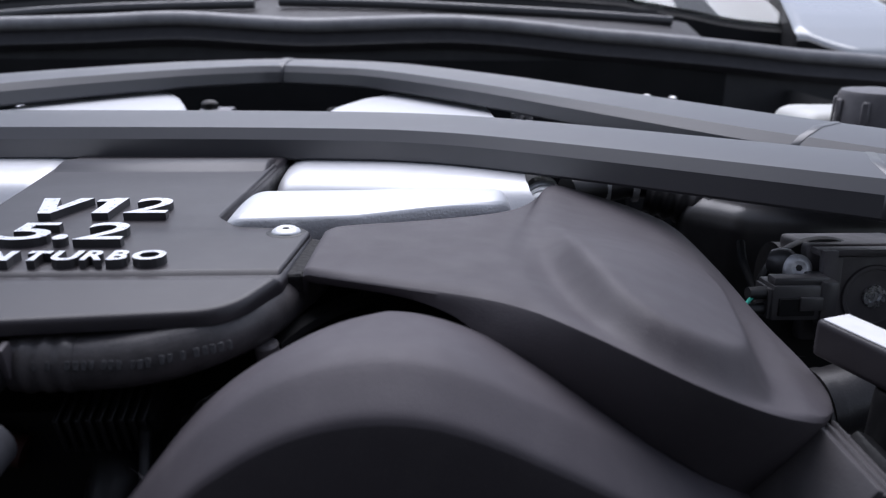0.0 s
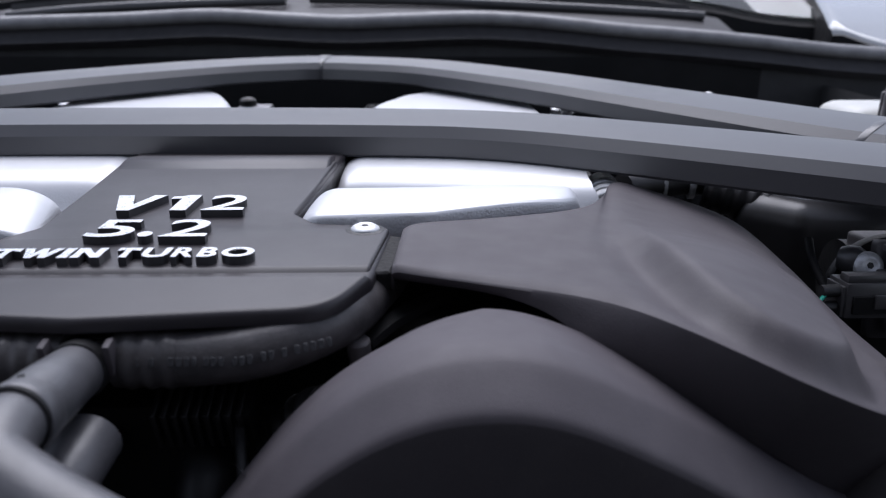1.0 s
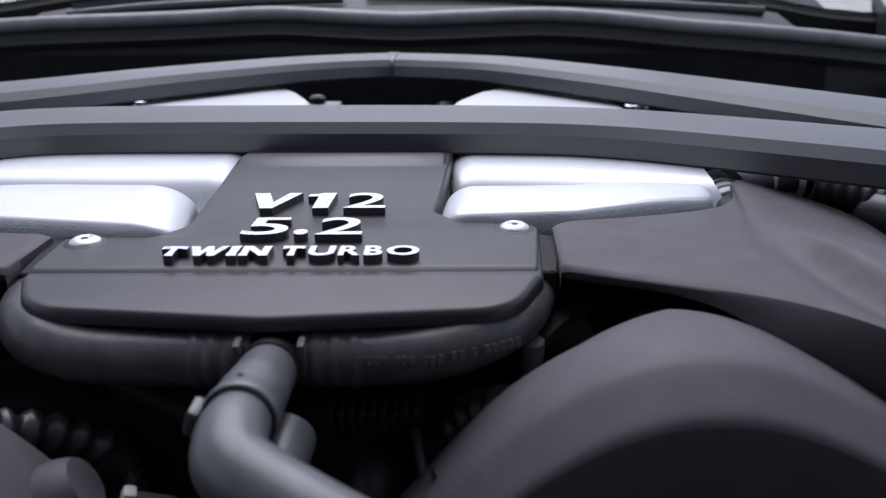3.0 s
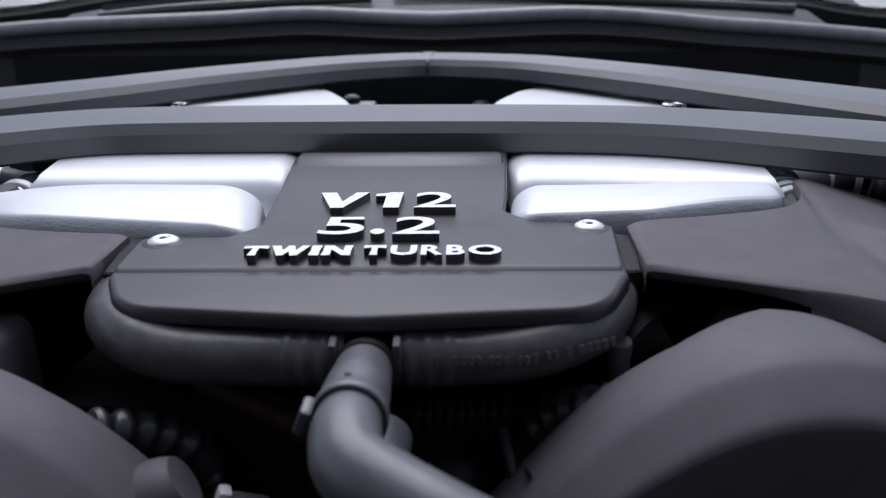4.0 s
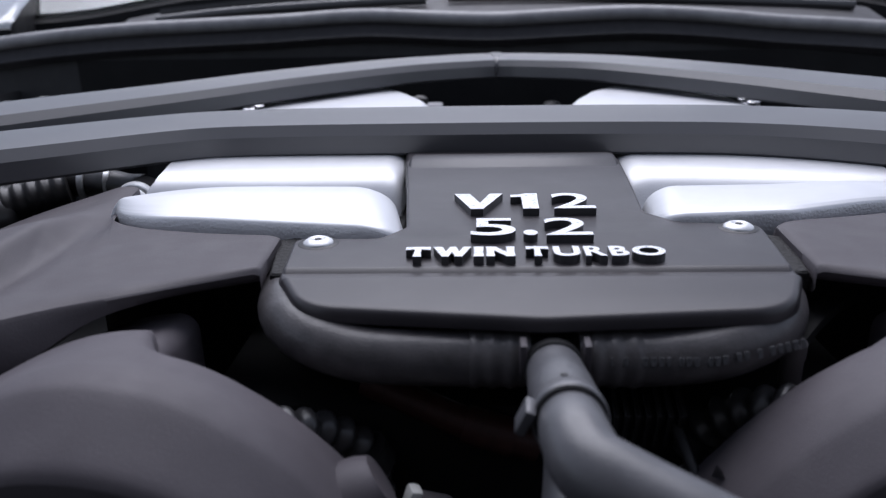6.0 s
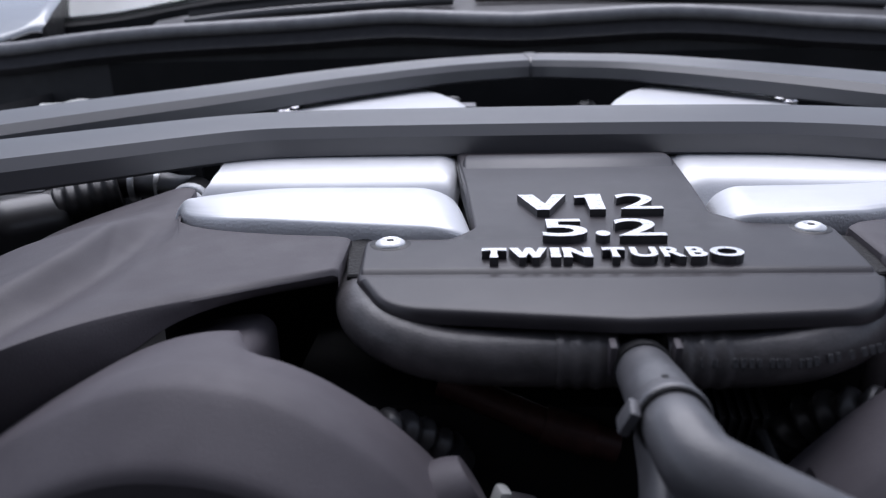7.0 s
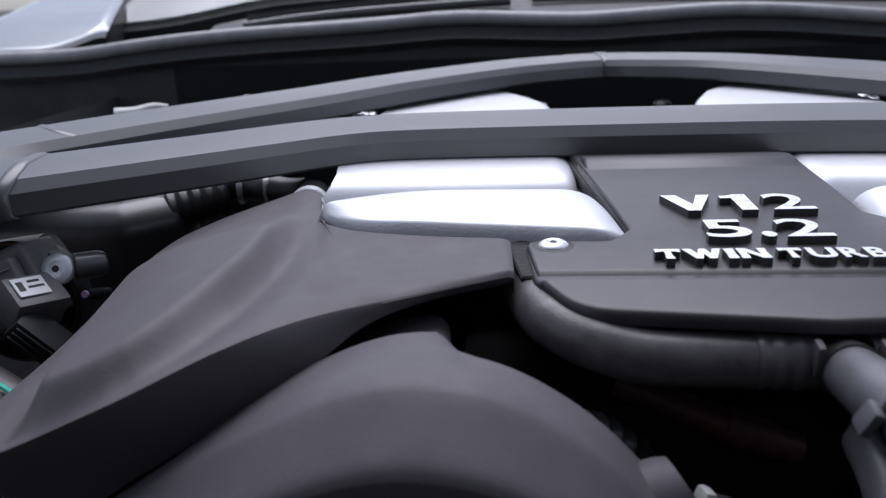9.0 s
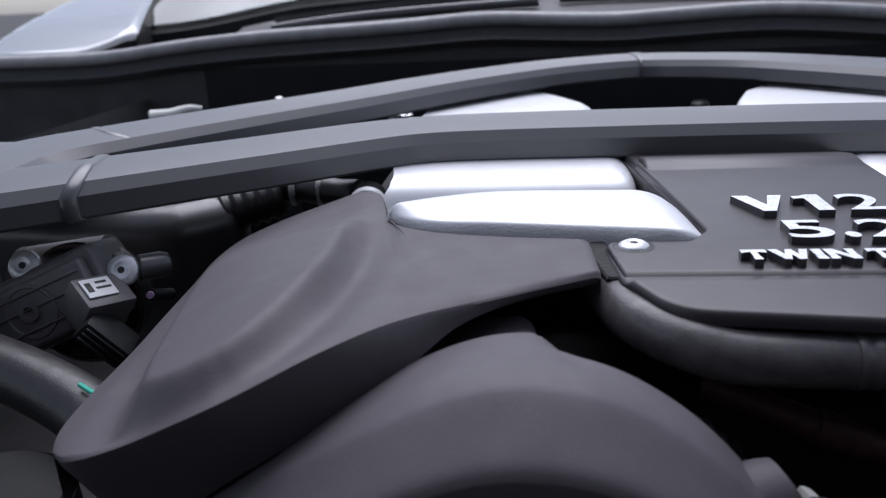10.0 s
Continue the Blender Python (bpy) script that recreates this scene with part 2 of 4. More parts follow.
def pillow(corners, z0, z1, r, n=10):
    """An upright body with a rounded plan, its upper edge rolled over by the radius r."""
    plan = [Vector((x, y, 0)) for x, y in rounded(corners, n)]
    m = len(plan)
    mid = sum(plan, Vector()) / m
    inward = []
    for i in range(m):
        d = (plan[(i + 1) % m] - plan[i - 1]).normalized()
        q = Vector((-d.y, d.x, 0))
        inward.append(q if q.dot(mid - plan[i]) > 0 else -q)
    rows = [[(p.x, p.y, z0) for p in plan]]
    for k in range(13):
        a = math.pi / 2 * k / 12
        rows.append([(p.x + q.x * r * (1 - math.cos(a)), p.y + q.y * r * (1 - math.cos(a)), z1 - r + r * math.sin(a)) for p, q in zip(plan, inward)])
    return skin(rows, None, True, True)


def bar(pts, section, n=80, bm=None):
    """A bar with a section of (across, up) rows, swept level along a plan curve of (x, y, z)."""
    path = spline(pts, n)
    rows = []
    for i, p in enumerate(path):
        d = path[min(i + 1, n - 1)] - path[max(i - 1, 0)]
        d.z = 0
        d.normalize()
        side = Vector((-d.y, d.x, 0))
        rows.append([p + side * a + Vector((0, 0, h)) for a, h in section])
    return skin(rows, bm, True, True)


# ---- setting ----
g = bmesh.new()
bmesh.ops.create_grid(g, x_segments=8, y_segments=8, size=200)
solo("ground", g, M_GROUND, "dark grey asphalt ground under the car", "ground", kind="structure")
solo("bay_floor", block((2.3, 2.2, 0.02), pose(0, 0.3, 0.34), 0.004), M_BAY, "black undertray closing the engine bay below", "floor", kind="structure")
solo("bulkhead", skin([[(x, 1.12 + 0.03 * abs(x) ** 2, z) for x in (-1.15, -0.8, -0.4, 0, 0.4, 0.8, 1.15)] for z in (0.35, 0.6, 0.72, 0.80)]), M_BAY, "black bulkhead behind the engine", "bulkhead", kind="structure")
for side in (-1, 1):
    solo("inner_wing", skin([[(side * (0.98 + 0.02 * k), y, z) for y in (-0.75, -0.3, 0.2, 0.7, 1.2)] for k, z in enumerate((0.35, 0.55, 0.74))]), M_LINER, "black inner wing panel at the edge of the engine bay", "panel", kind="structure")
solo("front_panel", block((1.9, 0.04, 0.38), pose(0, -0.72, 0.53), 0.01), M_BAY, "black panel closing the front of the engine bay", "panel", kind="structure")

# ---- engine cover with its lettering ----
cover = thing("engine_cover", (0, -0.05, 0.78), "satin black engine cover plate with raised metallic lettering", "engine cover")
LOW = rounded([(0.0, -0.1805, 0.05), (0.114, -0.1705, 0.034), (0.132, -0.130, 0.022), (0.140, -0.047, 0.009), (0.092, -0.039, 0.01),
               (0.0762, -0.018, 0.012), (0.0818, 0.05, 0.05), (0.095, 0.26, 0), (-0.101, 0.26, 0), (-0.0822, 0.05, 0.05), (-0.0742, -0.047, 0.012),
               (-0.088, -0.068, 0.01), (-0.139, -0.067, 0.009), (-0.134, -0.126, 0.022), (-0.114, -0.1675, 0.034)], 8)


def cover_body():
    """The plate; its front band stands up in a soft lip and then falls to the front edge."""
    bm = slab(LOW, 0.7862, 0.7930, 0.0042, 6)
    for k in range(17):
        bmesh.ops.bisect_plane(bm, geom=bm.verts[:] + bm.edges[:] + bm.faces[:], plane_co=(0, -0.1265 - 0.0006 * k, 0), plane_no=(0, 1, 0))
    for v in bm.verts:
        if v.co.z > 0.7875:
            u = max(0.0, min(1.0, (-0.1270 - v.co.y) / 0.0065))
            v.co.z += (0.0026 * u * u * (3 - 2 * u)) * min(1.0, (v.co.z - 0.7875) / 0.004) - 0.046 * max(0.0, -0.1265 - v.co.y)
    return bm


part("body", cover_body(), M_COVER, cover)
UP = rounded([(0.1290, -0.1290, 0.003), (0.1385, -0.0485, 0.009), (0.0915, -0.0405, 0.01),
              (0.0757, -0.0185, 0.012), (0.0812, 0.05, 0.05), (0.0870, 0.14, 0), (-0.0905, 0.14, 0), (-0.0815, 0.05, 0.05), (-0.0735, -0.0475, 0.012),
              (-0.0875, -0.0695, 0.01), (-0.1375, -0.0685, 0.009), (-0.1312, -0.1290, 0.003)], 8)


def raised_panel():
    """The upper deck, rolling softly down to the front band."""
    bm = slab(UP, 0.789, 0.7952, 0.0020, 5)
    for k in range(14):
        bmesh.ops.bisect_plane(bm, geom=bm.verts[:] + bm.edges[:] + bm.faces[:], plane_co=(0, -0.1180 - 0.0008 * k, 0), plane_no=(0, 1, 0))
    for v in bm.verts:
        if v.co.z > 0.7900:
            u = max(0.0, min(1.0, (-0.1180 - v.co.y) / 0.0105))
            v.co.z -= 0.0050 * u * u * (3 - 2 * u)
    return bm


part("raised_panel", raised_panel(), M_COVER, cover)
part("under_lip", slab([(x * 0.972, -0.06 + (y + 0.06) * 0.82) for x, y in LOW], 0.774, 0.7875, 0), M_BLACK, cover, "dark edge under the plate")
part("rear_step", skin([[(x, y, z - d) for x, d in ((-0.0880, 0.008), (-0.0862, 0.002), (-0.0835, 0.0), (0.0, 0.0), (0.0805, 0.0), (0.0832, 0.002), (0.0850, 0.008))] for y, z in ((0.105, 0.7945), (0.112, 0.7953), (0.118, 0.7965), (0.124, 0.7985), (0.131, 0.7996), (0.138, 0.7996), (0.16, 0.796), (0.20, 0.788), (0.25, 0.784))]), M_COVER, cover, "", 60)
for sx in (-1, 1):
    strip = [(sx * 0.130, -0.118), (sx * 0.1405, -0.117), (sx * 0.150, -0.060), (sx * 0.136, -0.052)]
    part("foam_strip", slab(strip if sx > 0 else strip[::-1], 0.781, 0.7910, 0.001, 1), M_FOAM, cover, "rough black foam strip in the gap")

def dark_flanks(me):
    me.materials.clear()
    me.materials.append(M_CHROME)
    me.materials.append(M_GLOSSBLACK)
    for f in me.polygons:
        # Upright sides get black, the dark reflections of metal flanks put in as colour.
        f.material_index = 0 if abs(f.normal.z) > 0.7 else 1
        f.use_smooth = False
    ob = new("letter", me)
    ob.parent = cover
    ob.matrix_parent_inverse = Matrix.Translation(-Vector(cover.location))
    return ob


SHAPES = {
    "1": [(0.38, 0), (0.94, 0), (0.96, 0.5), (1, 1), (0.55, 1), (0.30, 0.92), (0, 0.90), (0, 0.74), (0.38, 0.76)],
    "V": [(0, 1), (0.32, 1), (0.53, 0.385), (0.73, 1), (1, 1), (0.59, 0), (0.35, 0)],
    "T": [(0, 1), (1, 1), (1, 0.68), (0.63, 0.76), (0.62, 0.4), (0.67, 0), (0.32, 0), (0.36, 0.4), (0.36, 0.76), (0, 0.68)],
    "W": [(0, 1), (0.24, 1), (0.345, 0.50), (0.44, 1), (0.60, 1), (0.69, 0.50), (0.79, 1), (1, 1), (0.77, 0), (0.59, 0), (0.51, 0.46), (0.42, 0), (0.25, 0)],
    "I": [(0, 1), (1, 1), (0.93, 0.5), (1, 0), (0, 0), (0.07, 0.5)],
    "N": [(0, 0), (0.03, 0.5), (0, 1), (0.33, 1), (0.72, 0.42), (0.70, 1), (1, 1), (0.97, 0.5), (1, 0), (0.70, 0), (0.28, 0.60), (0.30, 0)],
    ".": [(0.5 + 0.5 * math.cos(k * math.pi / 12), 0.5 + 0.5 * math.sin(k * math.pi / 12)) for k in range(24)],
}


def plain_letter(ch, x0, x1, y0, y1, z0, z1):
    """A letter of straight strokes, fitted into its box."""
    bm = slab([(x0 + (x1 - x0) * a, y0 + (y1 - y0) * b) for a, b in SHAPES[ch]], z0, z1, 0)
    bmesh.ops.recalc_face_normals(bm, faces=bm.faces[:])
    me = bpy.data.meshes.new("letter")
    bm.to_mesh(me)
    bm.free()
    return dark_flanks(me)


def glyph(ch, x0, x1, y0, y1, z0, z1, fat):
    """One raised letter, fitted into its box."""
    if ch in SHAPES:
        return plain_letter(ch, x0, x1, y0, y1, z0, z1)
    cu = bpy.data.curves.new("letter", "FONT")
    cu.body, cu.extrude, cu.offset, cu.resolution_u = ch, 0.1, fat, 5
    tmp = new("letter_outline", cu)
    bpy.context.view_layer.update()
    me = bpy.data.meshes.new_from_object(tmp.evaluated_get(bpy.context.evaluated_depsgraph_get()))
    bpy.data.objects.remove(tmp)
    co = np.empty(len(me.vertices) * 3)
    me.vertices.foreach_get("co", co)
    co = co.reshape(-1, 3)
    lo, hi = co.min(0), co.max(0)
    co = (co - lo) / (hi - lo) * np.array([x1 - x0, y1 - y0, z1 - z0]) + np.array([x0, y0, z0])
    me.vertices.foreach_set("co", co.ravel())
    me.update()
    return dark_flanks(me)


LINES = [
    (-0.0272, 0.0108, 0.012, (("V", -0.0458, -0.0132), ("1", -0.0082, 0.0098), ("2", 0.0182, 0.0445))),
    (-0.0815, -0.0472, 0.012, (("5", -0.0340, -0.0080), (".", -0.0040, 0.0042), ("2", 0.0088, 0.0352))),
    (-0.1168, -0.1008, 0.014, (("T", -0.0685, -0.0552), ("W", -0.0540, -0.0334), ("I", -0.0322, -0.0268), ("N", -0.0256, -0.0102),
                               ("T", -0.0043, 0.0076), ("U", 0.0100, 0.0240), ("R", 0.0262, 0.0375), ("B", 0.0395, 0.0492), ("O", 0.0512, 0.0685))),
]
for y0, y1, fat, row in LINES:
    for ch, x0, x1 in row:
        glyph(ch, x0, x1, y0 + 0.0005, y0 + 0.0105 if ch == "." else y1, 0.7945, 0.8000, fat * (2.4 if ch in "URBO" else 1.0))


def flange_bolt(parent, at, axis, r, name="bolt"):
    """A low domed flange bolt with a socket, its flange at the place."""
    b = part(name, turned(at, axis, [(-0.004, r), (0.0, r), (0.0007, r * 0.985), (0.0012, r * 0.93), (0.0020, r * 0.80), (0.0026, r * 0.68), (0.0029, r * 0.58), (0.0029, r * 0.50), (0.0026, r * 0.44), (0.0023, r * 0.40), (0.0022, r * 0.1)], 32), M_ZINC, parent, "bright zinc-plated bolt", 60)
    a = Vector(axis).normalized()
    part("socket", turned(Vector(at) + a * 0.0021, axis, [(0.0, r * 0.24), (0.0005, r * 0.24)], 6), M_BLACK, b)
    return b


for x, y in ((-0.1215, -0.079), (0.1235, -0.055)):
    part("bolt_recess", turned((x, y, 0.7952), (0, 0, 1), [(-0.002, 0.0118), (0.0, 0.0118), (0.0004, 0.0112)], 32), M_BLACK, cover)
    flange_bolt(cover, (x, y, 0.7955), (0, 0, 1), 0.0088)


# ---- intake plenums ----
def ease(k):
    k = max(0.0, min(1.0, k))
    return k * k * (3 - 2 * k)


def plenum(side, label):
    t = thing("intake_plenum", (side * 0.17, 0.2, 0.74), label, "intake plenum", "intake plenums")
    lobe = [(0, 0.782), (0.006, 0.7935), (0.014, 0.7975), (0.028, 0.7998), (0.05, 0.8010), (0.09, 0.8018), (0.16, 0.8024), (0.28, 0.8029), (0.50, 0.8032), (0.70, 0.8030), (0.77, 0.8012), (0.82, 0.7965), (0.88, 0.7905), (0.93, 0.7880), (1.0, 0.7878)]
    if side > 0:
        lobe[:5] = [(0, 0.785), (0.003, 0.7930), (0.007, 0.7968), (0.014, 0.7988), (0.035, 0.8004)]
    near = [(0.0, 0.7878), (0.10, 0.782), (0.25, 0.768), (0.5, 0.757), (0.93, 0.755), (1.0, 0.758)]
    step = [(0.1055, 0.7690), (0.1080, 0.7735), (0.1107, 0.7775), (0.1140, 0.7812), (0.1180, 0.7843), (0.1230, 0.7869), (0.1300, 0.7889), (0.1400, 0.7900), (0.156, 0.7905), (0.18, 0.7905), (0.21, 0.7905)]
    far = [(0.0, 0.7905), (0.3, 0.7900), (0.6, 0.7880), (0.90, 0.7855), (0.95, 0.7845), (0.975, 0.782), (0.99, 0.776), (1.0, 0.755)]

    def level(knots, q):
        for (a, za), (b, zb) in zip(knots, knots[1:]):
            if q <= b:
                k = (q - a) / (b - a)
                return za + (zb - za) * k
        return knots[-1][1]

    def front_edge(x):
        y = (-0.066 + 0.17 * (x - 0.087)) if side < 0 else (-0.041 + 0.09 * (x - 0.095))
        start, deep = (0.222, 0.060) if side < 0 else (0.248, 0.030)
        k = max(0.0, min(1.0, (x - start) / (tip - start)))
        y += deep * (1 - math.sqrt(max(0.0, 1 - k * k)))
        if side > 0:
            y += 0.30 * max(0.0, x - 0.165)
        span = 0.030 if side < 0 else 0.0208
        k = max(0.0, min(1.0, (0.098 - x) / span))
        return y + 0.030 * (1 - math.sqrt(max(0.0, 1 - k * k)))

    # the outer end is a crisp line in plan: (how far back, how far out)
    ends = [(0.10, 0.310), (0.1107, 0.305), (0.118, 0.3003), (0.13, 0.2990), (0.14, 0.2995), (0.156, 0.3022), (0.21, 0.3110), (0.40, 0.3190), (0.70, 0.316)] if side < 0 else \
           [(0.10, 0.304), (0.1107, 0.299), (0.118, 0.2957), (0.13, 0.2942), (0.14, 0.2950), (0.156, 0.2970), (0.21, 0.3048), (0.40, 0.3070), (0.70, 0.305)]

    def rear_edge(x):
        # pointed at the back: a short inner flank, a long outer one
        peak = 0.752 if side < 0 else 0.732
        return float(np.interp(x, (0.085, 0.100, 0.137, 0.168, 0.180, 0.194, 0.250, 0.315, 0.330), (0.53, 0.57, 0.672, peak - 0.016, peak, peak - 0.013, 0.660, 0.592, 0.575)))

    lift = 0.0 if side < 0 else -0.001

    def valley_edge(x):
        k = max(0.0, (x - 0.170) / 0.11)
        return 0.032 - 0.028 * k * k if side < 0 else 0.036 + 0.006 * k

    def forward(x):
        # on one side the step runs forward towards the outer end
        return 0.0 if side < 0 else 0.024 * ease((x - 0.11) / 0.19)

    N, rows = 60, []
    qs = [("lobe", (i / 60) ** 1.6) for i in range(60)] + [("near", i / 20) for i in range(21)] + [("step", i) for i in range(len(step))] + [("far", (i + 1) / 40) for i in range(40)]
    in_end = 0.0945 if side < 0 else 0.0915
    tip = 0.2825 if side < 0 else 0.2715
    for kind, q in qs:
        row = []
        for j in range(N + 1):
            w = 0.5 - 0.5 * math.cos(math.pi * j / N)
            if kind == "lobe":
                inner, outer, rad, edge = (in_end - 0.0225 + 0.0180 * q, tip, 0.030, 0.013) if side < 0 else (0.0775 + 0.0070 * q, tip, 0.020, 0.013)
            elif kind == "near":
                k = q * q * (3 - 2 * q)
                inner, outer, rad, edge = in_end - 0.0040 + 0.0015 * k, tip - 0.010 * q + (0.310 - tip) * max(0.0, 5 * q - 4), 0.030 - 0.008 * k, 0.008
            else:
                yy = step[q][0] if kind == "step" else 0.21 + q * 0.445
                inner, outer, rad, edge = in_end - 0.0025, level(ends, yy), 0.020, 0.0012
            x = inner + (outer - inner) * w
            valley = valley_edge(x)
            if kind == "lobe":
                y0 = min(front_edge(x), valley - 0.004)
                y, z = y0 + q * (valley - y0), level(lobe, q)
                if side < 0:
                    z += 0.0045 * ease(q / 0.6) * (1 - ease((q - 0.74) / 0.2))
                else:
                    z += 0.0016 * ease(q / 0.6) * (1 - ease((q - 0.74) / 0.2))
                z -= 0.007 * max(0.0, (x - 0.20) / 0.08) ** 2 * (1 - 0.6 * max(0.0, q - 0.7) / 0.3)
            elif kind == "near":
                y, z = valley + q * (0.1 - forward(x) - valley), level(near, q)
            elif kind == "step":
                y, z = step[q][0] - forward(x), step[q][1]
            else:
                y0 = 0.21 - forward(x)
                y, z = y0 + q * (rear_edge(x) - y0), level(far, q)
            for d, r in ((x - inner, rad), (outer - x, edge)):
                if d < r:
                    k = 1 - d / r
                    z -= (0.018 if kind == "lobe" else 0.012) * (1 - math.sqrt(max(0.0, 1 - k * k)))
            row.append((side * x, y, z + lift))
        rows.append([(row[0][0], row[0][1], 0.73)] + row + [(row[-1][0], row[-1][1], 0.73)])
    rows.insert(0, [(p[0], p[1] + 0.0025, min(p[2], 0.779)) for p in rows[0]])
    part("casting", skin(rows), M_SILVER, t, "", 48)
    dy = 0.0 if side < 0 else 0.022
    base = [(side * 0.085, dy - 0.045), (side * 0.255, dy - 0.02), (side * 0.33, dy + 0.06), (side * 0.33, 0.45), (side * 0.09, 0.45)]
    # Near-black body closes the shaded space under the casting.
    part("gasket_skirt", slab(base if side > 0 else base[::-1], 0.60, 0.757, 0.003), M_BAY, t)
    for x, y in ((0.392, 0.715), (0.372, 0.70)):
        part("end_bolt", turned((side * x, y, 0.700), (0, 0, 1), [(0, 0.006), (0.047, 0.006), (0.048, 0.011), (0.056, 0.011), (0.058, 0.008), (0.063, 0.008), (0.064, 0.006)], 16), M_STEEL, t)
    return t


plenum(-1, "silver painted cast alloy intake plenum with a stepped top")
plenum(1, "silver painted cast alloy intake plenum with a stepped top")


# ---- wing-shaped trim covers over the charge pipes ----
def inside_by(x, y, poly):
    """How deep a plan point lies in an outline; negative outside."""
    best, odd = 1e9, False
    for (ax, ay), (bx, by) in zip(poly, poly[1:] + poly[:1]):
        dx, dy = bx - ax, by - ay
        k = max(0, min(1, ((x - ax) * dx + (y - ay) * dy) / (dx * dx + dy * dy)))
        best = min(best, math.hypot(x - ax - k * dx, y - ay - k * dy))
        if (ay > y) != (by > y) and x < (bx - ax) * (y - ay) / (by - ay) + ax:
            odd = not odd
    return best if odd else -best


def trim_cover(side):
    t = thing("pipe_cover", (side * 0.3, -0.1, 0.72), "matt black moulded pipe cover with a swept raised panel", "pipe cover", "pipe covers")
    tip = -0.1440 if side < 0 else -0.1415
    front = [(0, (tip, -0.122, 0.7965)), (0.2, (-0.186, -0.147, 0.797)), (0.4, (-0.240, -0.178, 0.7965)), (0.55, (-0.273, -0.210, 0.795)), (0.70, (-0.314, -0.234, 0.782)),
             (0.84, (-0.358, -0.237, 0.763)), (0.94, (-0.394, -0.226, 0.746)), (1, (-0.418, -0.203, 0.733))]
    back = [(0, (-0.1465, -0.066 if side < 0 else -0.050, 0.7965)), (0.12, (-0.200, -0.054, 0.795)), (0.22, (-0.250, -0.036, 0.794)), (0.28, (-0.2775, -0.004, 0.7915)), (0.34, (-0.2895, 0.043, 0.789)), (0.395, (-0.304, 0.099, 0.785)), (0.42, (-0.322, 0.111, 0.784)), (0.46, (-0.345, 0.106, 0.778)),
            (0.54, (-0.390, 0.084, 0.766)), (0.62, (-0.420, 0.056, 0.755)), (0.73, (-0.434, -0.002, 0.741)), (0.84, (-0.438, -0.075, 0.730)), (0.93, (-0.437, -0.140, 0.728)), (0.97, (-0.430, -0.178, 0.730)), (1, (-0.4185, -0.2025, 0.733))]
    if side > 0:
        back[1:6] = [(0.04, (-0.163, -0.041, 0.7962)), (0.12, (-0.200, -0.029, 0.795)), (0.22, (-0.250, -0.010, 0.794)), (0.28, (-0.2755, 0.016, 0.7915)), (0.34, (-0.2935, 0.052, 0.789)), (0.395, (-0.3085, 0.099, 0.785))]
    low = [(0, (tip - 0.001, -0.1185, 0.7875)), (0.2, (-0.187, -0.1445, 0.7885)), (0.33, (-0.216, -0.166, 0.785)), (0.45, (-0.240, -0.190, 0.774)), (0.6, (-0.275, -0.212, 0.757)), (0.75, (-0.318, -0.226, 0.735)), (0.9, (-0.365, -0.215, 0.70)), (1, (-0.40, -0.19, 0.68))]
    panel = [(-0.315, 0.07), (-0.309, 0.03), (-0.3034, -0.020), (-0.2965, -0.090), (-0.2980, -0.136), (-0.3031, -0.1746), (-0.3138, -0.2035), (-0.3295, -0.2170), (-0.3425, -0.2190), (-0.3548, -0.2160), (-0.3630, -0.200), (-0.372, -0.1718), (-0.3818, -0.1295), (-0.393, -0.07), (-0.408, 0.0), (-0.43, 0.10), (-0.36, 0.20)]
    if side > 0:
        panel = [(-0.305, 0.06), (-0.298, 0.0), (-0.293, -0.049), (-0.2895, -0.113), (-0.2913, -0.156), (-0.2956, -0.190), (-0.3041, -0.209), (-0.3197, -0.2175), (-0.3384, -0.2175), (-0.3545, -0.2057), (-0.3675, -0.179), (-0.3850, -0.123), (-0.4010, -0.051), (-0.42, 0.02), (-0.44, 0.10), (-0.36, 0.19)]
    panel = [(p.x, p.y) for p in spline([(x, y, 0) for x, y in panel], 72)]
    high, wide = (0.0150, 0.0185) if side < 0 else (0.0138, 0.0175)
    NU, NV = 230, 104

    def settle(p):
        x, y = p.x, p.y
        z = p.z
        if side > 0:
            k = ease((-0.30 - x) / 0.14)
            x = x + 0.0120 * k
            y += 0.012 * ease((-0.14 - p.x) / 0.12) * ease((-0.03 - y) / 0.13) + 0.020 * k
            z += 0.003 * k
            return (-x, y, z)
        return (x, y, z)

    rise = np.zeros((NU + 1, NV + 1))
    for i in range(NU + 1):
        a, b = keyed(front, i / NU), keyed(back, i / NU)
        for j in range(NV + 1):
            p = a.lerp(b, j / NV)
            d = inside_by(p.x, p.y, panel)
            k = max(0.0, min(1.0, (d + wide) / wide))
            e = max(0.0, 1 - abs(d + wide) / 0.022) if d < -wide else 1 - k
            fade = ease(((0.050 if side < 0 else 0.0) - p.y) / (0.12 if side < 0 else 0.14)) * min(1.0, j / NV / 0.05)
            rise[i, j] = (high * (0.3 * k + 0.7 * k ** 1.7) - 0.0030 * ease(e)) * fade
    for turn in range(3):
        wide_rise = np.pad(rise, 1, mode="edge")
        rise = sum(wide_rise[m:m + NU + 1, n:n + NV + 1] * ((2 - abs(m - 1)) * (2 - abs(n - 1)) / 16) for m in range(3) for n in range(3))
    rows = []
    for i in range(NU + 1):
        u = i / NU
        a, b = keyed(front, u), keyed(back, u)
        row = []
        for j in range(NV + 1):
            v = j / NV
            p = a.lerp(b, v)
            p.z += float(rise[i, j])
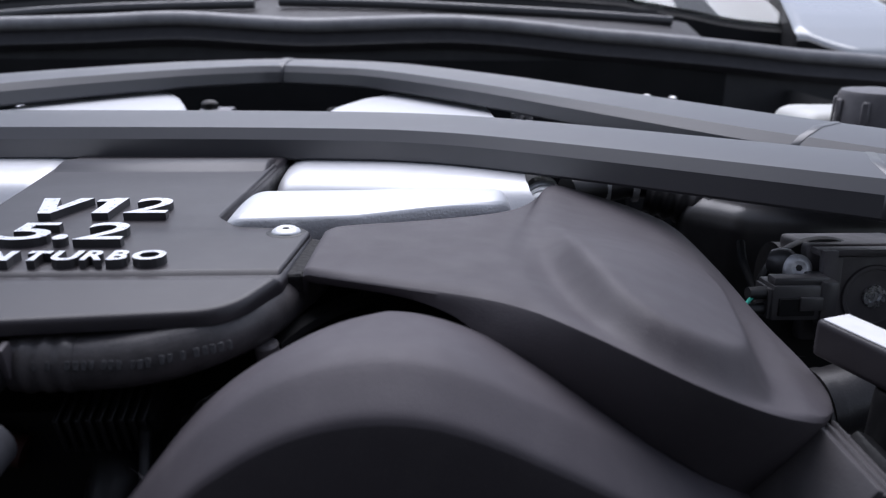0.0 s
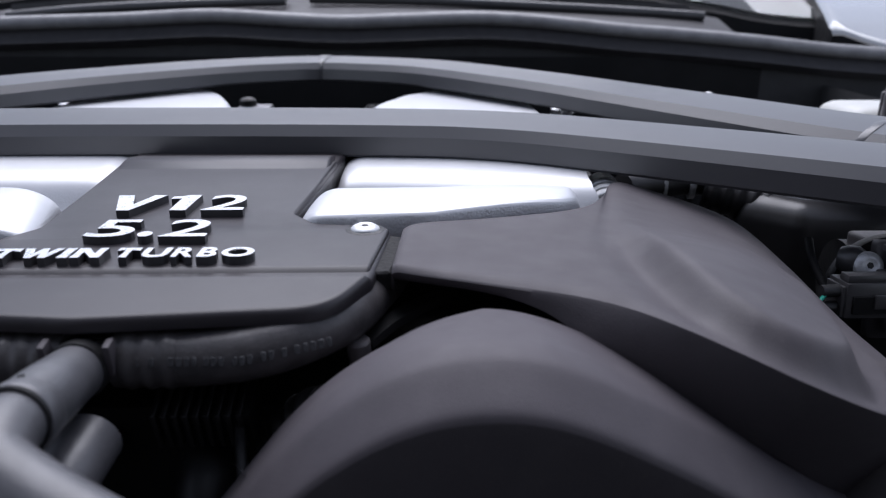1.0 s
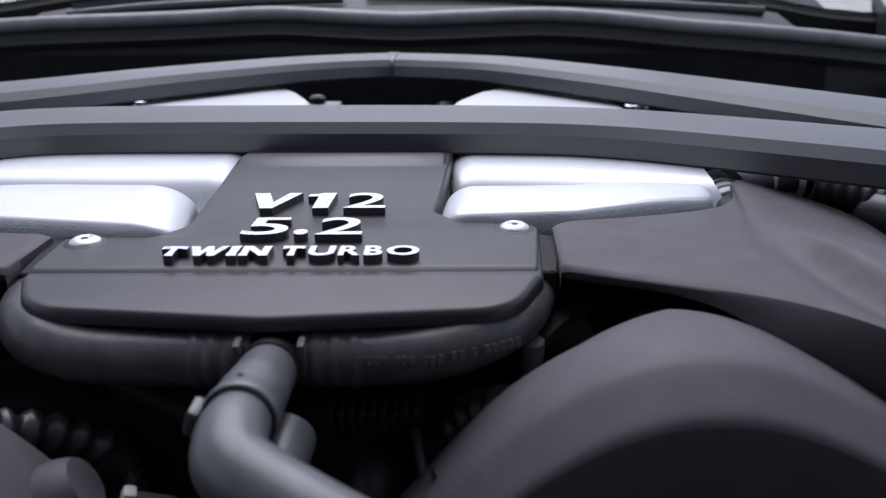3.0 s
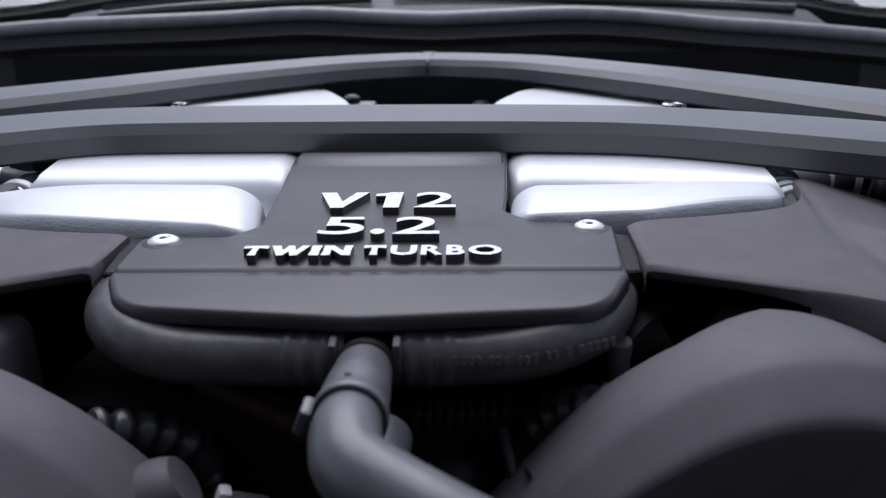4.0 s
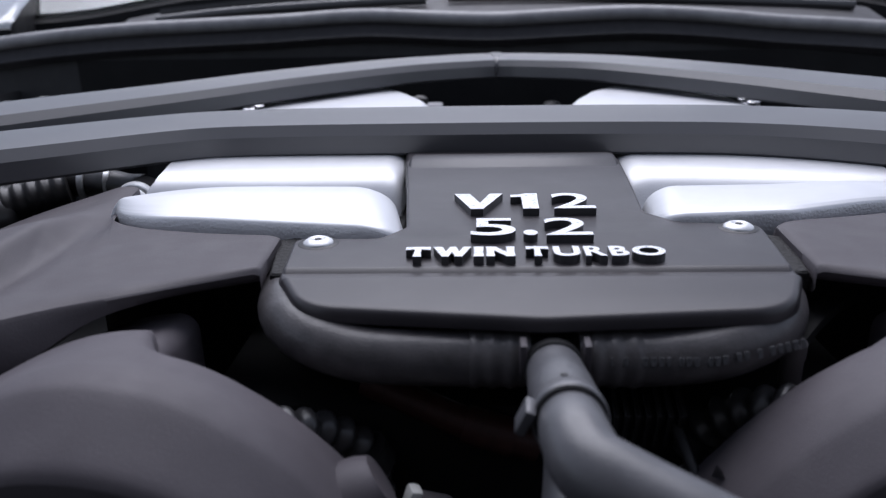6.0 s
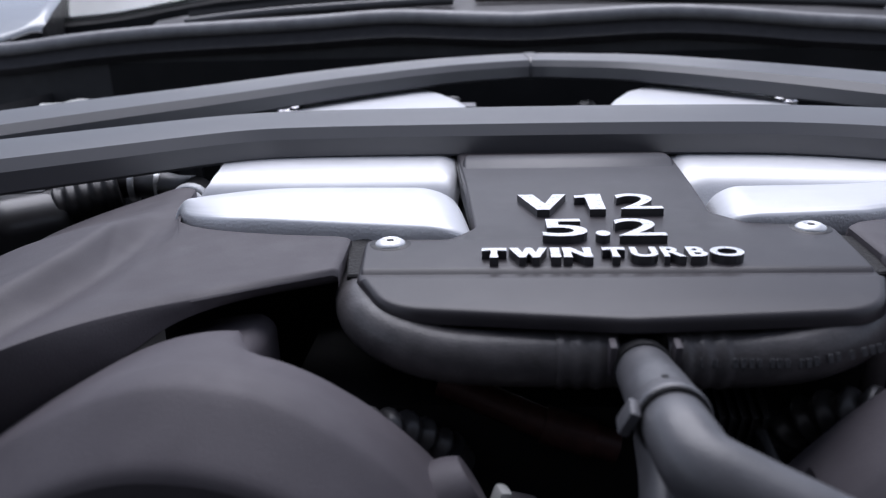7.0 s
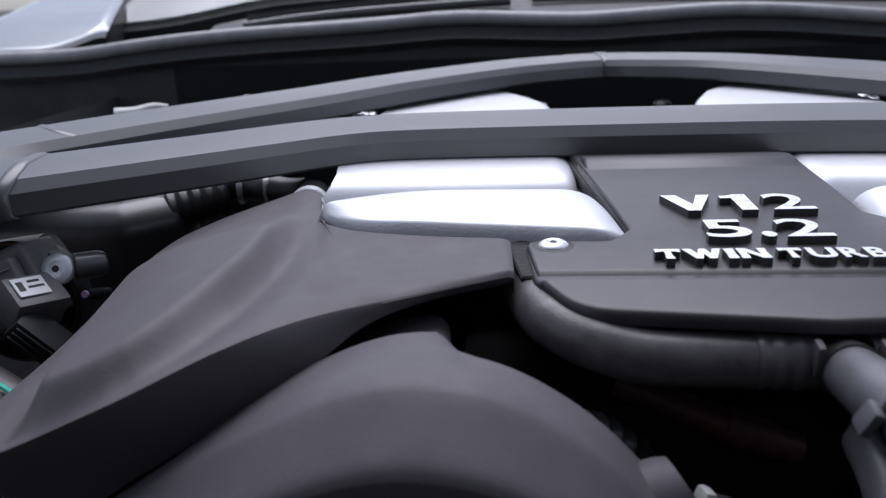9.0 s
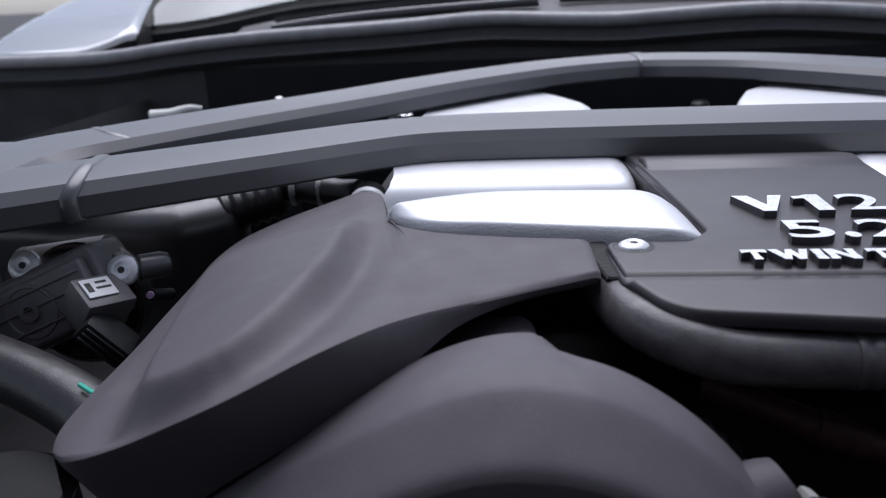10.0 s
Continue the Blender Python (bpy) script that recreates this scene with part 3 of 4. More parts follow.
            p.z -= 0.0022 * max(0.0, 1 - v / 0.05) ** 2 + 0.0020 * max(0.0, 1 - u / 0.03) ** 2
            p.z -= 0.0022 * max(0.0, 1 - (1 - v) / 0.04) ** 2
            row.append(p)
        o = row[-1]
        deep = 0.006 if u < 0.42 else 0.006 + 0.030 * min(1.0, (u - 0.42) / 0.1)
        row.append(o + Vector((0, 0, -0.4 * deep)) + (o - row[-8]).normalized() * 0.0015)
        row.append(o + Vector((0, 0, -deep)))
        l = keyed(low, u)
        tuck = min(1.0, max(0.0, (u - 0.3) / 0.2))
        l = l + Vector((0, 0.006 * tuck, -0.0025 * tuck))
        f0 = row[0]
        head = [l + Vector((0.0, 0.012, -0.002)), l, f0.lerp(l, 0.55) + Vector((0, -0.001, 0)), f0.lerp(l, 0.12) + Vector((0, -0.0012, 0))]
        rows.append([settle(p) for p in head + row])
    rows.insert(0, [(p[0], p[1], p[2] - 0.0075) for p in rows[0]])
    part("top_panel", skin([r[4:] for r in rows]), M_PLASTIC, t, "", 50)
    part("front_skirt", skin([r[:5] for r in rows]), M_PLASTIC, t, "", 50)
    flange = []
    for i in range(25):
        u = 0.655 + 0.29 * i / 24
        p = keyed(back, u)
        out = 0.011 * ease((u - 0.645) / 0.05) * ease((0.96 - u) / 0.12)
        flange.append([settle(p + Vector((-w * out + 0.002, 0.3 * w * out, -h))) for w, h in ((0, 0.007), (0.8, 0.009), (1.0, 0.0115), (1.0, 0.040))])
    part("side_flange", skin(flange), M_PLASTIC, t, "", 50)
    return t


trim_cover(-1)
trim_cover(1)


# ---- round air boxes in front ----
def air_drum(side, dy, dz, label):
    cx = side * 0.186
    t = thing("air_duct", (cx, -0.2 + dy, 0.6), label, "air duct", "air ducts")
    # along the duct: place, drop of the crown, how far it spreads
    prof = [(-0.260, 0.24, 0.97), (-0.266, 0.12, 0.98), (-0.2700, 0.07, 0.99), (-0.2716, 0.045, 1.0), (-0.2721, 0.034, 1.0), (-0.2722, 0.028, 1.0), (-0.2719, 0.0238, 1.0), (-0.2710, 0.0208, 1.0), (-0.2693, 0.0186, 1.0), (-0.2670, 0.0167, 1.0), (-0.2635, 0.0143, 1.0), (-0.259, 0.0113, 1.0), (-0.254, 0.0080, 1.0), (-0.249, 0.0047, 1.0), (-0.2448, 0.0021, 1.0),
            (-0.2410, 0.0003, 1.0), (-0.225, 0.0006, 1.0), (-0.205, 0.0020, 1.0), (-0.185, 0.0038, 1.0), (-0.178, 0.0058, 1.0), (-0.172, 0.0090, 0.99), (-0.168, 0.014, 0.98), (-0.166, 0.022, 0.96), (-0.165, 0.05, 0.94), (-0.164, 0.12, 0.92)]
    rows = []
    if side > 0:
        # this collar is the shorter one
        prof = [(-0.2448 + (y + 0.2448) * 0.71 if d < 0.04 else y + 0.0079, 0.0021 + (d - 0.0021) * 0.71 if d < 0.04 else d, w) if y < -0.2449 else (y, d, w) for y, d, w in prof]
    for n, (yy, drop, spread) in enumerate(prof):
        row = []
        for k in range(81):
            q = -1 + k / 40
            dx = 0.21 * math.copysign(abs(q) ** 1.2, q) * spread
            inward = side * dx < 0
            y = yy
            if inward and n > 16 and side > 0:
                y = -0.210 + (yy + 0.210) * (1 - 0.6 * min(1.0, abs(dx) / 0.045))
            elif inward and n > 16:
                # the neck that runs back under the cover ends in a crisp edge on its inner side
                lead = 0.012 * (1 - max(0.0, yy + 0.205) / 0.055)
                y = -0.210 + (yy + 0.210) * (1 - 0.88 * max(0.0, min(1.0, (abs(dx) - lead) / 0.013)))
            if inward:
                a = min(abs(dx), 0.1)
                fall = 9.2 * a ** 2.19 + 1.30 * (abs(dx) - a)
            else:
                fall = 0.735 * (math.sqrt(dx * dx + 0.0030) - 0.05477)
            row.append((cx + dx, y + dy + 0.10 * max(0, abs(dx) - 0.06), 0.7945 + dz - drop * (1.35 if n > 17 else 1.0) - fall))
        rows.append(row)
    part("housing", skin(rows[16:]), M_DRUM, t, "", 60)
    # the narrower neck runs back under the cover, with a round shoulder on its inner side
    rows2 = []
    for i in range(9):
        y = -0.212 + 0.011 * i + dy
        top = (0.7810 if side < 0 else 0.7770) - 0.125 * (y + 0.20)
        wall = 0.1765 + 0.10 * max(0.0, y + 0.15)
        row = [(side * (wall - 0.0005), y, 0.70), (side * wall, y, top - 0.022)]
        row += [(side * (wall + 0.010 * (1 - math.cos(a))), y, top - 0.010 + 0.010 * math.sin(a)) for a in [math.pi / 2 * k / 8 for k in range(9)]]
        row += [(side * (wall + 0.010 + d), y, top - 0.735 * (math.sqrt(d * d + 0.0030) - 0.05477)) for d in (0.01, 0.02, 0.035, 0.05, 0.07, 0.09)]
        rows2.append(row)
    part("neck", skin(rows2), M_DRUM, t, "", 60)
    part("front_collar", skin(rows[6:17]), M_DRUM, t, "", 60)
    part("front_face", skin(rows[:7]), M_PLASTIC, t, "", 60)
    return t


air_drum(-1, 0.0, 0.0, "large arched matt black air duct in front of the engine cover")
air_drum(1, 0.016, 0.002, "large arched matt black air duct in front of the engine cover")

# ---- strut brace ----
brace = thing("strut_brace", (0, 0.3, 0.79), "satin dark grey tubular strut brace spanning the engine bay", "strut brace")
SEC = [(-0.0335, 0.0002), (0.0, 0.0042), (0.032, 0.0055), (0.037, 0.002), (0.041, -0.006), (0.041, -0.018), (0.034, -0.026), (-0.036, -0.0280), (-0.0408, -0.0272), (-0.0430, -0.0248), (-0.0420, -0.0090)]
part("front_bar", bar([(-0.66, -0.035, 0.8165), (-0.53, 0.058, 0.8165), (-0.41, 0.143, 0.8165), (-0.335, 0.196, 0.8165), (-0.285, 0.221, 0.8165), (-0.22, 0.2285, 0.8168), (-0.1, 0.2275, 0.8172), (0.05, 0.2245, 0.8172), (0.16, 0.2180, 0.8168), (0.215, 0.208, 0.8165),
                       (0.27, 0.186, 0.8165), (0.342, 0.143, 0.8165), (0.42, 0.092, 0.8165), (0.53, 0.017, 0.8165), (0.66, -0.07, 0.8165)], SEC, 160), M_BRACE, brace, "", 14)
part("rear_bar", bar([(-0.634, 0.03, 0.818), (-0.6385, 0.09, 0.818), (-0.6415, 0.120, 0.818), (-0.6370, 0.1490, 0.818), (-0.6235, 0.1817, 0.818), (-0.6045, 0.2090, 0.818), (-0.557, 0.270, 0.8185), (-0.486, 0.355, 0.819), (-0.40, 0.460, 0.819), (-0.30, 0.59, 0.8195), (-0.163, 0.727, 0.82), (-0.06, 0.787, 0.82), (-0.004, 0.803, 0.82)], SEC, 90), M_BRACE, brace, "", 14)
part("rear_bar", bar([(0.004, 0.803, 0.82), (0.06, 0.787, 0.82), (0.175, 0.723, 0.82), (0.31, 0.553, 0.8195), (0.40, 0.412, 0.819), (0.458, 0.315, 0.819), (0.53, 0.20, 0.8185), (0.585, 0.125, 0.818), (0.618, 0.080, 0.818), (0.634, 0.04, 0.818), (0.634, -0.03, 0.818)], SEC, 90), M_BRACE, brace, "", 14)
seam = [(a * 1.08, h + 0.0012 if h > -0.01 else h - 0.001) for a, h in SEC]
part("weld_seam", bar([(-0.006, 0.803, 0.82), (0.0, 0.8035, 0.82), (0.006, 0.803, 0.82)], seam, 5), M_BRACE, brace, "rounded weld seam", 60)


def weld(at, way, skew=0.0, fat=0.0034):
    """A weld bead round a bar, across its way."""
    at, d = Vector(at), Vector((way[0], way[1], 0)).normalized()
    n = Vector((-d.y, d.x, 0))
    rows = []
    for k in range(9):
        a = math.pi * k / 8
        off, up = -(0.0065 if fat > 0.002 else 0.0040) * math.cos(a), fat * math.sin(a)
        row = []
        for i, (c, h) in enumerate(SEC):
            out = Vector((c, h + 0.010)).normalized()
            wob = 0.0026 * math.sin(2.3 * i + 1.7)
            row.append(at + d * (off + wob + skew * c / 0.035) + n * (c + out.x * up) + Vector((0, 0, h + out.y * up)))
        rows.append(row)
    part("weld_bead", skin(rows, None, True), M_BRACE, brace, "rounded weld bead", 70)


weld((-0.530, 0.058, 0.8165), (0.80, 0.57), 0.016)
weld((-0.5985, 0.2195, 0.8182), (0.60, 0.80), 0.0, 0.0010)
weld((0.530, 0.0170, 0.8165), (0.82, -0.57), -0.010, 0.0008)
weld((0.560, 0.1590, 0.8185), (0.60, -0.80), 0.0, 0.0008)
PLATES = [[(-0.6070, 0.0840, 0), (-0.585, 0.012, 0.01), (-0.66, -0.075, 0.02), (-0.86, -0.10, 0.02), (-0.86, 0.22, 0.02), (-0.68, 0.195, 0.02), (-0.645, 0.160, 0.01)],
          [(0.600, 0.027, 0), (0.585, -0.048, 0.01), (0.66, -0.135, 0.02), (0.86, -0.16, 0.02), (0.86, 0.16, 0.02), (0.68, 0.13, 0.02), (0.645, 0.10, 0.01)]]
for out in PLATES:
    out = rounded(out)
    part("tower_bracket", slab(out if out[1][0] > 0 else out[::-1], 0.792, 0.8188, 0.0015, 2), M_BRACE, brace)

# ---- coolant hoses below the cover ----
hose = thing("coolant_hose", (0, -0.17, 0.73), "black rubber coolant hose with faded print, under the cover plate", "hose")
part("left_run", tube([(-0.006, -0.171, 0.7695), (-0.05, -0.171, 0.7695), (-0.085, -0.170, 0.7710), (-0.108, -0.163, 0.7750), (-0.126, -0.142, 0.7765), (-0.135, -0.110, 0.7755), (-0.140, -0.05, 0.7705), (-0.142, 0.05, 0.7645)], 0.0135, 22, 70), M_COOLANT, hose)
part("right_run", tube([(0.016, -0.171, 0.7695), (0.05, -0.171, 0.7695), (0.078, -0.170, 0.7720), (0.101, -0.161, 0.7755), (0.118, -0.140, 0.7760), (0.129, -0.105, 0.7745), (0.139, -0.05, 0.7705), (0.142, 0.05, 0.7645)], 0.0135, 22, 70), M_COOLANT, hose)
for x0, x1 in ((-0.034, -0.010), (0.021, 0.046)):
    part("crimp_sleeve", tube([(x0, -0.171, 0.7695), (x1, -0.171, 0.7695)], lambda u: 0.0141 + 0.0005 * math.sin(18 * u), 22, 26), M_COOLANT, hose)
rnd = random.Random(4)
x = 0.030
while x < 0.118:
    w = rnd.uniform(0.0020, 0.0028)
    k = max(0.0, (x - 0.075) / 0.035)
    part("print_mark", block((w, 0.0006, 0.0044), pose(x, -0.1842 + 0.004 * k + 0.003 * max(0.0, k - 0.6), 0.7735 + 0.0055 * k, -18, -8 * k, 8 * k), 0.0003, 1), M_PRINT, hose)
    x += w + (0.0009 if rnd.random() > 0.22 else 0.0034)

tee = thing("hose_connector", (0.004, -0.2, 0.73), "grey moulded hose connector with ribbed collar and elbow hose", "hose connector")
part("branch", tube([(0.0039, -0.172, 0.7680), (0.0039, -0.190, 0.7715), (0.0042, -0.215, 0.7752), (0.0046, -0.240, 0.7785)], lambda u: 0.0118 + 0.0022 * min(1, u * 1.4), 30, 40), M_HOSE, tee)
for x in (-0.0098, 0.0184):
    part("clamp_ear", block((0.0034, 0.008, 0.016), pose(x, -0.184, 0.7765, 10), 0.0012), M_PLASTIC, tee)
part("back_rim", turned((0.0039, -0.1845, 0.7708), (0.01, -1, 0.17), [(-0.003, 0.0115), (-0.003, 0.0134), (0.001, 0.0138), (0.0045, 0.0134), (0.0052, 0.0120)], 36), M_BLACK, tee)
part("collar", turned((0.0045, -0.2325, 0.7772), (0.01, -1, 0.17), [(-0.006, 0.0135), (-0.002, 0.0142), (0.0, 0.0145), (0.006, 0.0149), (0.0085, 0.0149), (0.0095, 0.0144), (0.0095, 0.0120)], 36), M_HOSE, tee)
part("gap_ring", turned((0.0046, -0.2405, 0.7786), (0.01, -1, 0.17), [(0.0, 0.0139), (0.0026, 0.0139), (0.0026, 0.011)], 36), M_BLACK, tee)
part("latch", block((0.0045, 0.010, 0.012), pose(-0.0122, -0.2405, 0.7800, 10, 22, 0), 0.0015), M_HOSE, tee)
part("pin_hole", turned((0.0032, -0.2290, 0.7912), (0, 0.17, 1), [(-0.001, 0.0014), (0.0006, 0.0013)], 14), M_BLACK, tee)
part("elbow", tube([(0.0043, -0.230, 0.7770), (0.0047, -0.243, 0.7788), (0.0053, -0.2555, 0.7793), (0.0092, -0.2672, 0.7762), (0.0230, -0.2758, 0.7717), (0.0438, -0.2852, 0.7652), (0.0655, -0.2922, 0.7568), (0.10, -0.303, 0.739), (0.16, -0.318, 0.695)], lambda u: 0.0120 + 0.0021 * min(1.0, u * 5), 32, 90), M_HOSE, tee)
under = thing("lower_connector", (0.01, -0.235, 0.68), "dark grey lower hose connector under the elbow", "hose connector")
part("stub", tube([(0.012, -0.200, 0.745), (0.010, -0.225, 0.741), (0.006, -0.252, 0.730), (0.002, -0.275, 0.712), (0.0, -0.285, 0.68)], 0.0135, 24, 40), M_HOSE, under)
part("ring", turned((0.007, -0.246, 0.733), (-0.1, -0.8, -0.5), [(-0.003, 0.0135), (-0.003, 0.0152), (0.003, 0.0152), (0.003, 0.0135)], 30), M_BLACK, under)

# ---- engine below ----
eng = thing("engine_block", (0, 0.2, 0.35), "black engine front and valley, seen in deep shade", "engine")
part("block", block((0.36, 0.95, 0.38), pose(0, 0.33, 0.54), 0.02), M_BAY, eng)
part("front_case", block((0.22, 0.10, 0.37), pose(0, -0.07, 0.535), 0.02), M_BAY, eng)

# ---- bulkhead edge: seals, cowl, wipers, glass, wings ----
seal = thing("bonnet_seal", (0, 1.15, 0.80), "wavy black rubber bonnet seal along the bulkhead", "seal")
WAVE = [(-1.60, 1.15, 0.836), (-1.36, 1.15, 0.830), (-1.22, 1.15, 0.8285), (-1.09, 1.15, 0.832), (-0.955, 1.15, 0.8455), (-0.825, 1.15, 0.8555), (-0.70, 1.15, 0.8615), (-0.46, 1.15, 0.869), (-0.27, 1.15, 0.8775), (-0.12, 1.15, 0.8705), (0.0, 1.15, 0.8655), (0.12, 1.15, 0.869), (0.28, 1.15, 0.8735), (0.42, 1.15, 0.866), (0.58, 1.15, 0.850), (0.71, 1.15, 0.8405), (0.88, 1.15, 0.8255), (1.02, 1.15, 0.8105), (1.15, 1.15, 0.801), (1.32, 1.15, 0.790), (1.5, 1.15, 0.782)]
# The bulb carries the painted sheen, the flange below keeps plain dark rubber.
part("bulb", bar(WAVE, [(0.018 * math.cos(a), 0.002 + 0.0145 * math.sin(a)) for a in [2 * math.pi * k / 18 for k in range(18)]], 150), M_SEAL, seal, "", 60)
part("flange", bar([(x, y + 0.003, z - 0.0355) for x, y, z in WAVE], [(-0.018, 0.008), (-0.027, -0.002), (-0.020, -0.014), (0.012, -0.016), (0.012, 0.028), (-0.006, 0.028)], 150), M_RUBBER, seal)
solo("bulkhead_lip", bar([(x, y + 0.01, z - 0.045) for x, y, z in WAVE], [(-0.016, 0.0), (-0.016, -0.18), (0.004, -0.18), (0.004, 0.02)], 60), M_LINER, "black upright lip of the bulkhead below the seal", "trim", kind="structure")


def sag(x):
    return 0.062 * abs(x) ** 2.2 + 0.25 * max(0.0, abs(x) - 0.75) ** 1.5 + 0.013 * max(0.0, x)


solo("cowl", skin([[(x, 1.175 + 0.46 * k - 0.20 * (abs(x) / 1.0) ** 2 * k, 0.868 + 0.050 * k - sag(x) * (1 - 0.3 * k)) for x in [-0.9 + 0.1 * j for j in range(19)]] for k in (0, 0.1, 0.3, 0.6, 1.0)]), M_COWL, "dark grey plastic cowl panel below the windscreen", "cowl", kind="structure")
glassy = thing("windscreen", (0, 1.6, 0.86), "windscreen reflecting the sky, with a black lower band", "windscreen")
EDGE = [(-1.21, 1.50, 0.874), (-1.123, 1.53, 0.8790), (-1.052, 1.55, 0.885), (-0.976, 1.56, 0.8955), (-0.855, 1.58, 0.9149), (-0.733, 1.59, 0.9278), (-0.4, 1.62, 0.941), (0.0, 1.63, 0.945), (0.4, 1.62, 0.937), (0.764, 1.59, 0.9155), (0.838, 1.58, 0.902), (0.953, 1.56, 0.8825), (1.026, 1.55, 0.8675), (1.094, 1.53, 0.8590), (1.19, 1.50, 0.852)]
LINE = spline(EDGE, 40)
pane = skin([[(p.x * (1 - 0.10 * k), p.y + 0.85 * k + 0.02, p.z + 0.42 * k + 0.006) for p in LINE] for k in (0, 0.3, 0.6, 1.0)])
bmesh.ops.recalc_face_normals(pane, faces=pane.faces[:])
bmesh.ops.solidify(pane, geom=pane.faces[:], thickness=0.005)
part("pane", pane, M_GLASS, glassy)
part("frit_band", skin([[(p.x * (1 - 0.10 * k), p.y + 0.85 * k + 0.028, p.z + 0.42 * k) for p in LINE] for k in (0, 0.15, 0.3)]), M_BLACK, glassy)
# Near-black skirt stands in for the shadow under the glass edge.
part("glass_edge_shade", skin([[(p.x, p.y + 0.02, p.z + 0.002) for p in LINE], [(p.x, p.y - 0.005, p.z - 0.012) for p in LINE], [(p.x, p.y - 0.012, p.z - 0.058) for p in LINE]]), M_BAY, glassy)
solo("cabin_backing", block((2.0, 0.05, 0.9), pose(0, 2.62, 0.76), 0.01), M_BAY, "dark cabin behind the windscreen", "backdrop", kind="structure")


def wiper(pts, blade):
    t = thing("wiper", pts[0], "black windscreen wiper lying along the cowl", "wiper", "wipers")
    part("arm", tube(pts, 0.011, 12, 40), M_GLOSSBLACK, t)
    part("blade", bar(blade, [(-0.008, 0.0), (-0.006, 0.016), (0.006, 0.016), (0.008, 0.0)], 40), M_RUBBER, t)
    return t


wiper([(0.845, 1.42, 0.872), (0.55, 1.42, 0.889), (0.2, 1.42, 0.904), (-0.1, 1.42, 0.910)], [(0.82, 1.46, 0.880), (0.4, 1.47, 0.903), (-0.1, 1.48, 0.914)])
wiper([(-0.15, 1.38, 0.905), (-0.4, 1.39, 0.897), (-0.62, 1.40, 0.886), (-0.80, 1.40, 0.870)], [(-0.15, 1.44, 0.912), (-0.5, 1.44, 0.902), (-0.80, 1.43, 0.880)])


def wing(side):
    t = thing("front_wing", (side * 1.2, 1.2, 0.35), "glossy pale silver front wing beside the cowl", "car wing", "front wings")
    low = 0.0 if side < 0 else -0.027
    rows = []
    for i in range(29):
        k = (i / 28) ** 1.6
        row = []
        for j in range(33):
            w = (j / 32) ** 1.4
            # the inner front corner sweeps back in a round
            start = 1.166 + 0.115 * max(0.0, 1 - w / 0.17) ** 2
            y = start + (2.05 - start) * k
            x = 1.095 + 0.34 * max(0.0, y - 1.30) + 0.62 * w
            z = float(np.interp(y, (1.16, 1.20, 1.30, 1.40, 1.60, 2.05), (0.8435, 0.857, 0.890, 0.915, 0.955, 1.03)))
            z -= 3.0 * max(0.0, x - 1.41 - 0.08 * (y - 1.2)) ** 1.5
            z -= 0.012 * max(0.0, 1 - w / 0.03) ** 2 + 0.008 * max(0.0, 1 - k / 0.015) ** 2
            row.append((side * x, y, z + low))
        rows.append(row)
    front = rows[0]
    part("skin", skin(rows), M_PAINT, t, "", 60)
    part("under_panel", skin([[(p[0], p[1] + 0.006, z if z else p[2] - 0.004) for p in front] for z in (0.35, 0.70, 0)]), M_BAY, t, "black inner edge")
    part("inner_flange", skin([[(r[0][0], r[0][1], r[0][2] - d) for r in rows] for d in (0.0, 0.02, 0.08)]), M_BLACK, t, "black inner edge")
    return t


wing(-1)
wing(1)
lid = thing("bonnet", (0, -0.95, 0.0), "open front-hinged bonnet with a black liner, standing upright", "bonnet")
part("hinge", block((1.2, 0.05, 0.62), pose(0, -0.95, 0.31), 0.01), M_BAY, lid)
part("liner", block((1.9, 0.03, 1.25), pose(0, -0.95, 0.60, 4) @ pose(0, 0, 0.625), 0.01), M_LINER, lid)
part("outer_skin", block((1.94, 0.012, 1.29), pose(0, -0.95, 0.60, 4) @ pose(0, -0.022, 0.625), 0.004), M_PAINT, lid)


